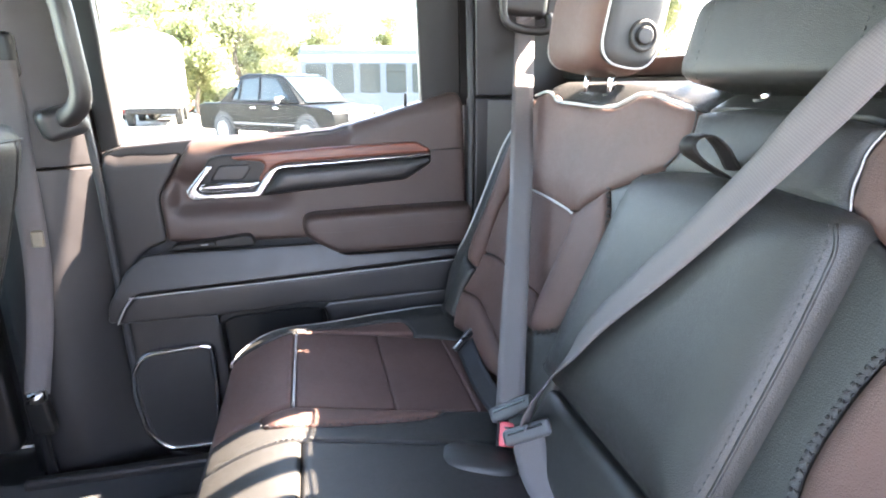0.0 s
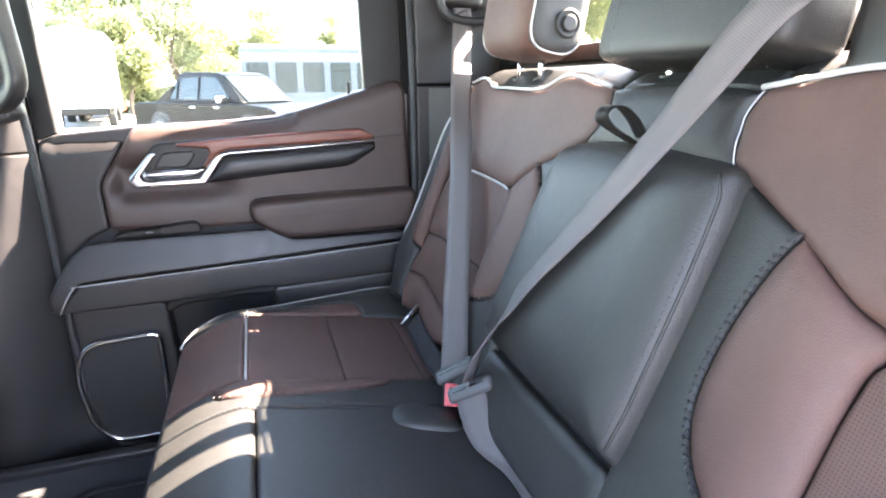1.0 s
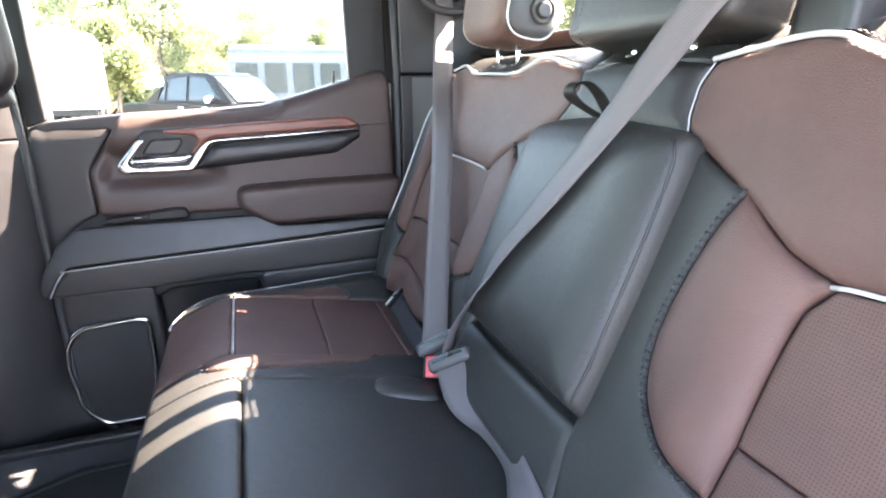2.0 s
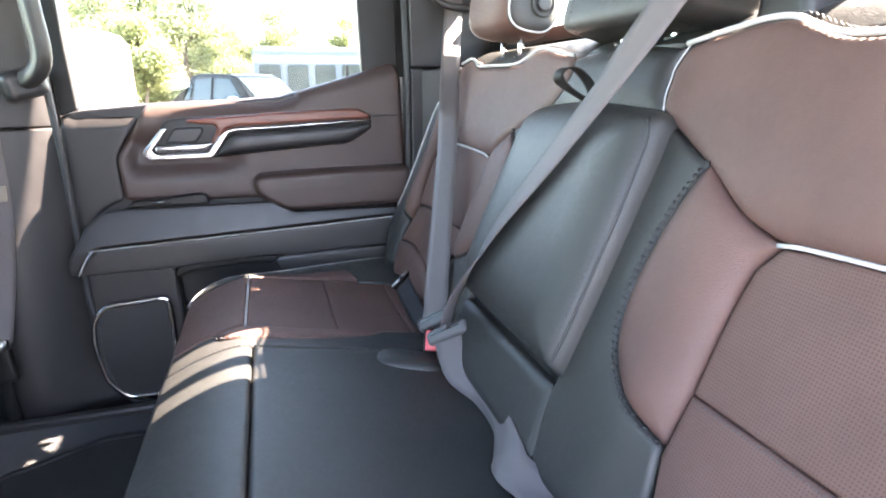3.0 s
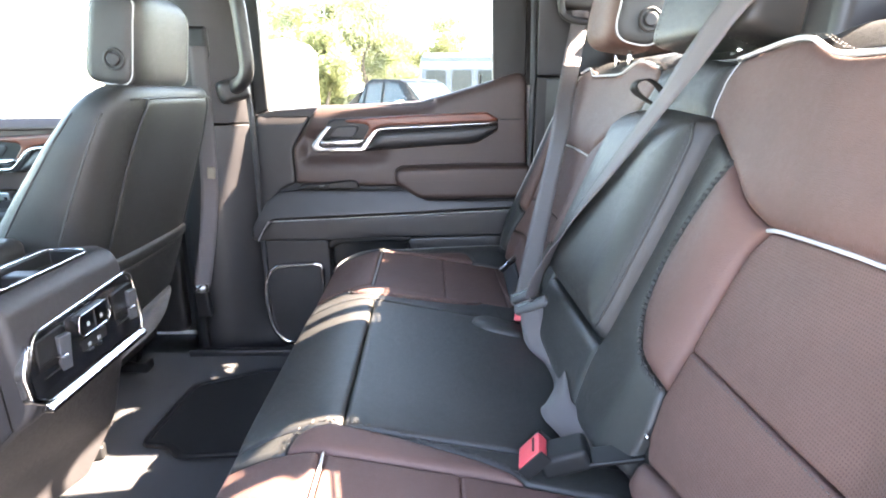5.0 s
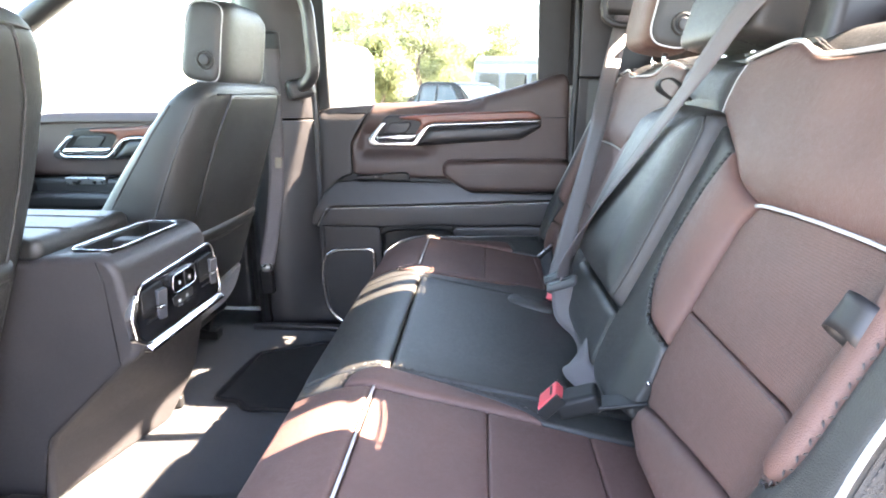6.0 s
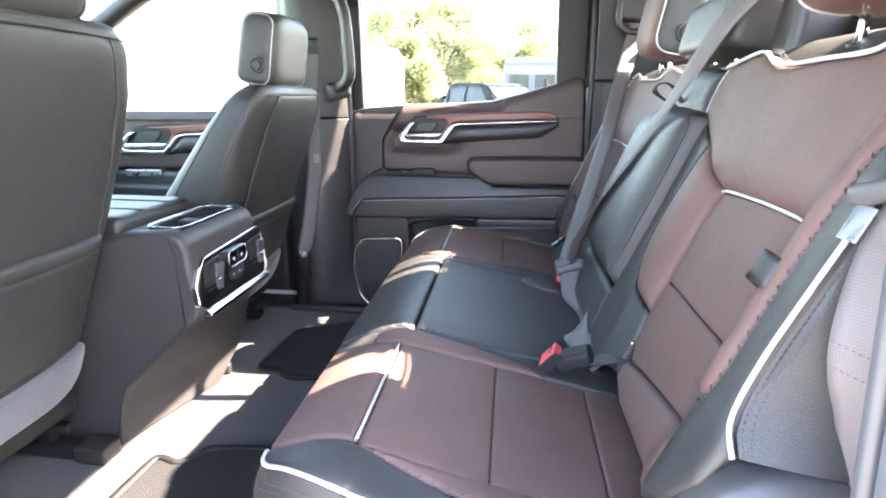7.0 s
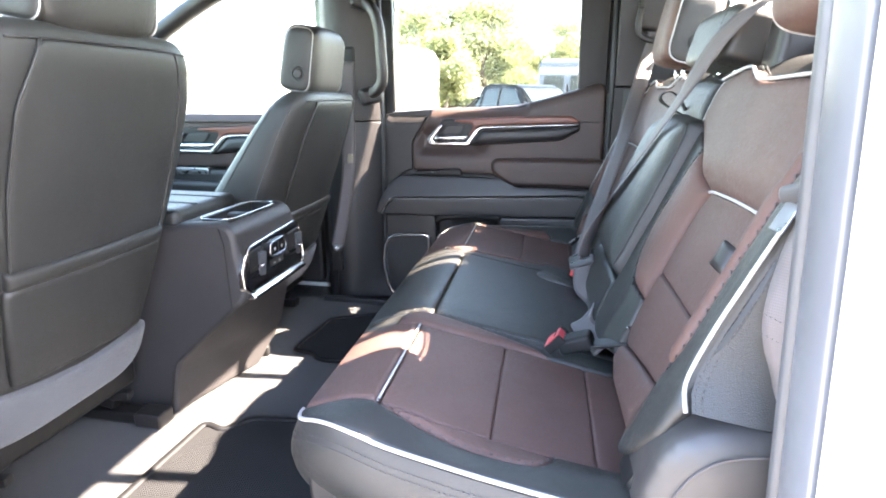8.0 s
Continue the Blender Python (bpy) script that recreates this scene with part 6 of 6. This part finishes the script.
def pickup(paint, label):
    """A four-door pickup with a short bed; x forward, on z = 0."""
    c = thing("pickup_truck", label, "pickup truck")
    body = [(0.0, 0.48), (0.02, 1.10), (0.30, 1.16), (1.55, 1.18), (4.25, 1.16), (5.25, 1.08), (5.52, 0.98), (5.60, 0.72), (5.55, 0.42), (0.08, 0.40)]
    part("body", prism(body, "xz", -0.98, 0.98, 0.05, 3), paint, c)
    for x in (1.18, 4.62):
        for y in (-0.975, 0.975):
            part("wheel_arch", disc((x, y, 0.46), (0, 1, 0), 0.47, 0.03, 32, 0.005), TYRE, c)
    cabin = [(1.45, 1.16), (1.62, 1.50), (1.80, 1.86), (2.08, 1.95), (3.32, 1.93), (3.58, 1.85), (4.38, 1.16)]
    bm = prism(cabin, "xz", -0.93, 0.93, 0.04, 3)
    for v in bm.verts:
        v.co.y *= 1 - 0.20 * max(0.0, v.co.z - 1.16) / 0.7
    part("cabin", bm, paint, c)
    for s in (-1, 1):
        for poly in ([(1.96, 1.24), (2.02, 1.79), (2.68, 1.83), (2.72, 1.24)], [(2.82, 1.24), (2.80, 1.83), (3.38, 1.80), (3.95, 1.26)], [(1.62, 1.26), (1.79, 1.66), (1.88, 1.70), (1.86, 1.26)]):
            bm = prism(poly, "xz", s * 0.86, s * 0.955, 0.01, 1)
            for v in bm.verts:
                v.co.y *= 1 - 0.185 * max(0.0, v.co.z - 1.16) / 0.7
            part("side_window", bm, CAR_GLASS, c)
        part("mirror", block((0.16, 0.24, 0.20), pose(3.78, s * 1.08, 1.26), 0.05, 3), CHROME, c)
        for x in (2.70, 3.62):
            part("door_handle", block((0.20, 0.03, 0.05), pose(x - 0.15, s * 0.985, 1.05), 0.012, 2), CHROME, c)
        part("side_moulding", block((2.5, 0.03, 0.05), pose(2.9, s * 0.985, 0.62), 0.01, 2), RIM, c)
        part("headlight", block((0.25, 0.42, 0.26), pose(5.40, s * 0.70, 0.92), 0.04, 3), SATIN, c)
        wheel(c, 1.18, s * 0.90)
        wheel(c, 4.62, s * 0.90)
    bm = prism([(3.62, 1.80), (4.35, 1.18), (4.38, 1.20), (3.65, 1.825)], "xz", -0.72, 0.72, 0.004, 1)
    part("windscreen", bm, CAR_GLASS, c)
    for s in (-1, 1):
        part("bed_sail", prism([(0.95, 1.16), (1.72, 1.58), (1.80, 1.58), (1.52, 1.16)], "xz", min(s * 0.84, s * 0.92), max(s * 0.84, s * 0.92), 0.02, 2), paint, c)
        part("lamp", block((0.06, 0.20, 0.34), pose(0.02, s * 0.86, 0.88), 0.02, 2), RED_PAINT, c, "red tail lamp")
    part("grille", block((0.06, 0.9, 0.34), pose(5.58, 0, 0.80), 0.02, 2), CHROME, c)
    part("bumper", block((0.16, 1.9, 0.22), pose(5.57, 0, 0.52), 0.05, 3), paint, c)
    return c


truck = pickup(DARK_PAINT, "dark four-door pickup truck parked on the asphalt")
truck.matrix_basis = pose(-2.50, 18.7, GROUND, 0, 0, -47)


def small_car(paint, label, m):
    c = thing("parked_car", label, "car")
    part("body", prism([(0, 0.35), (0.0, 0.85), (0.5, 0.95), (3.3, 0.95), (4.3, 0.80), (4.4, 0.40), (3.9, 0.25), (0.4, 0.25)], "xz", -0.85, 0.85, 0.08, 3), paint, c)
    part("cabin", prism([(0.5, 0.93), (1.1, 1.38), (2.4, 1.40), (3.3, 0.93)], "xz", -0.72, 0.72, 0.06, 3), CAR_GLASS, c)
    part("roof", prism([(1.05, 1.36), (1.2, 1.43), (2.3, 1.44), (2.5, 1.36)], "xz", -0.70, 0.70, 0.02, 2), paint, c)
    for x in (0.85, 3.45):
        for y in (-0.76, 0.76):
            wheel(c, x, y, 0.31)
    c.matrix_basis = m
    return c


small_car(RED_PAINT, "small dark red car parked on the asphalt", pose(-8.6, 30.5, GROUND, 0, 0, 70))
small_car(WHITE_PAINT, "pale car parked on the asphalt", pose(-17.5, 17.0, GROUND, 0, 0, 15))


def bus():
    b = thing("bus", "pale blue and white bus with a row of windows", "bus")
    part("body", prism([(0, 0.35), (0.0, 2.85), (0.15, 3.08), (9.3, 3.08), (9.5, 2.8), (9.5, 0.35)], "xz", 0.0, 2.4, 0.08, 3), PALE_PAINT, b)
    part("roof_band", block((9.3, 0.03, 0.10), pose(4.75, -0.012, 2.96), 0.01, 1), plastic("band_blue_grey", (0.10, 0.12, 0.15), 0.5, 0.0), b, "blue-grey band below the roof")
    part("stripe", block((9.4, 0.02, 0.25), pose(4.75, -0.006, 2.62), 0.004, 1), plastic("stripe_pale", (0.20, 0.22, 0.24), 0.5, 0.0), b, "white stripe")
    for i in range(8):
        x = 0.62 + i * 1.05
        w = part("window", prism(rounded([(x - 0.40, 1.30), (x + 0.40, 1.30), (x + 0.40, 2.42), (x - 0.40, 2.42)], 0.10, 3), "xz", -0.03, 0.02, 0.008, 1), BUS_GLASS, b)
        part("sash", block((0.78, 0.03, 0.03), pose(x, -0.035, 2.12), 0.005, 1), TRIM_DARK, w)
    for x in (1.5, 7.6):
        wheel(b, x, 0.14, 0.48)
    b.matrix_basis = pose(-0.25, 23.0, GROUND)
    return b


bus()
box = thing("box_truck", "white box truck parked at the edge of the lot", "truck")
part("box", prism([(-1.15, 0.75), (-1.15, 3.55), (0.0, 3.85), (1.15, 3.55), (1.15, 0.75)], "xz", 0.0, 6.0, 0.03, 2), WHITE_PAINT, box)
part("chassis", block((1.9, 5.8, 0.25), pose(0, 3.0, 0.62), 0.03, 1), TRIM_DARK, box)
for y in (1.0, 4.8):
    for x in (-0.95, 0.95):
        t = part("wheel", disc((x, y, 0.42), (1, 0, 0), 0.42, 0.28, 28, 0.04), TYRE, box)
box.matrix_basis = pose(-6.3, 25.5, GROUND, 0, 0, 8)


# ---- trees ----
def tree(label, height, spread, seed, leaves=20000):
    rng = random.Random(seed)
    t = thing("tree", label, "tree", "trees behind the lot")
    trunk = [(rng.uniform(-0.1, 0.1) * i, rng.uniform(-0.1, 0.1) * i, height * 0.85 * i / 8) for i in range(9)]
    bm = bmesh.new()
    tips = []
    def limb(points, r0, r1):
        rings = []
        for i, q in enumerate(points):
            r = r0 + (r1 - r0) * i / (len(points) - 1)
            rings.append([bm.verts.new((q[0] + r * math.cos(a), q[1] + r * math.sin(a), q[2])) for a in [2 * math.pi * k / 8 for k in range(8)]])
        for a, b in zip(rings, rings[1:]):
            for k in range(8):
                bm.faces.new((a[k], a[(k + 1) % 8], b[(k + 1) % 8], b[k]))
    limb(trunk, 0.025 * height, 0.02)
    for i in range(22):
        k = rng.uniform(0.25, 0.98)
        base = Vector(trunk[0]).lerp(Vector(trunk[-1]), k)
        a = rng.uniform(0, 2 * math.pi)
        reach = spread * rng.uniform(0.45, 1.0) * (1.15 - 0.6 * k)
        tip = base + Vector((math.cos(a) * reach, math.sin(a) * reach, rng.uniform(0.1, 0.45) * reach + 0.15))
        mid = base.lerp(tip, 0.5) + Vector((0, 0, 0.12 * reach))
        limb([base, mid, tip], 0.006 * height, 0.012)
        tips += [tip, mid.lerp(tip, 0.5), mid]
    tips.append(Vector(trunk[-1]) + Vector((0, 0, 0.3)))
    part("trunk", bm, BARK, t)
    bm = bmesh.new()
    for i in range(leaves):
        c = rng.choice(tips)
        p = c + Vector((rng.gauss(0, 0.34), rng.gauss(0, 0.34), rng.gauss(0, 0.28))) * (height / 8 + 0.3)
        u = Vector((rng.gauss(0, 1), rng.gauss(0, 1), rng.gauss(0, 1))).normalized()
        v = u.orthogonal().normalized()
        s = rng.uniform(0.05, 0.12)
        bm.faces.new([bm.verts.new(p + u * s), bm.verts.new(p + v * s * 0.6), bm.verts.new(p - u * s), bm.verts.new(p - v * s * 0.6)])
    part("crown", bm, LEAF, t, smooth=False)
    return t


kinds = [tree("tall thin-leaved tree with an open crown", 9.5, 2.6, 3), tree("broad leafy tree with gaps in its crown", 7.2, 3.0, 5), tree("young leafy tree beside the lot", 5.6, 2.2, 8)]
spots = [(0, -4.3, 41, 0), (1, -8.6, 38, 40), (2, -6.3, 36, 80)]
for kind, x, y, a in spots:
    kinds[kind].matrix_basis = pose(x, y, GROUND, 0, 0, a)
rng = random.Random(21)
more = [(0, -6.4, 45), (1, -2.6, 43), (1, -7.6, 47), (0, -9.6, 44), (2, -10.4, 40), (2, -1.8, 39), (1, 1.8, 44), (1, 7.0, 48), (0, 22.0, 34), (1, 27.0, 31), (2, 24.0, 27), (1, 33.0, 33), (0, 38.0, 28), (1, 41.0, 20), (1, 36.0, 13), (0, 40.0, 6), (2, 15.0, 42)]
for kind, x, y in more:
    copy_thing(kinds[kind], pose(x, y, GROUND, 0, 0, rng.uniform(0, 360)))


def hedge(x0, x1, y, height, seed, count):
    rng = random.Random(seed)
    bm = bmesh.new()
    for i in range(count):
        k = rng.random()
        top = height * (0.55 + 0.45 * math.sin(k * 23 + seed) * math.sin(k * 7.0 + 1))
        p = Vector((x0 + (x1 - x0) * k, y + rng.gauss(0, 0.7), abs(rng.random() ** 0.7) * max(0.8, top)))
        u = Vector((rng.gauss(0, 1), rng.gauss(0, 1), rng.gauss(0, 1))).normalized()
        v = u.orthogonal().normalized()
        s = rng.uniform(0.10, 0.22)
        bm.faces.new([bm.verts.new(p + u * s), bm.verts.new(p + v * s * 0.6), bm.verts.new(p - u * s), bm.verts.new(p - v * s * 0.6)])
    h = tagged(mesh_object("shrubs", bm, LEAF, smooth=False), "yellow-green shrubs along the edge of the lot", "shrubs", "", "stuff")
    h.location.z = GROUND
    return h


hedge(-11.5, 12, 40.0, 3.0, 4, 14000)
hedge(14, 46, 30.0, 3.2, 6, 9000)
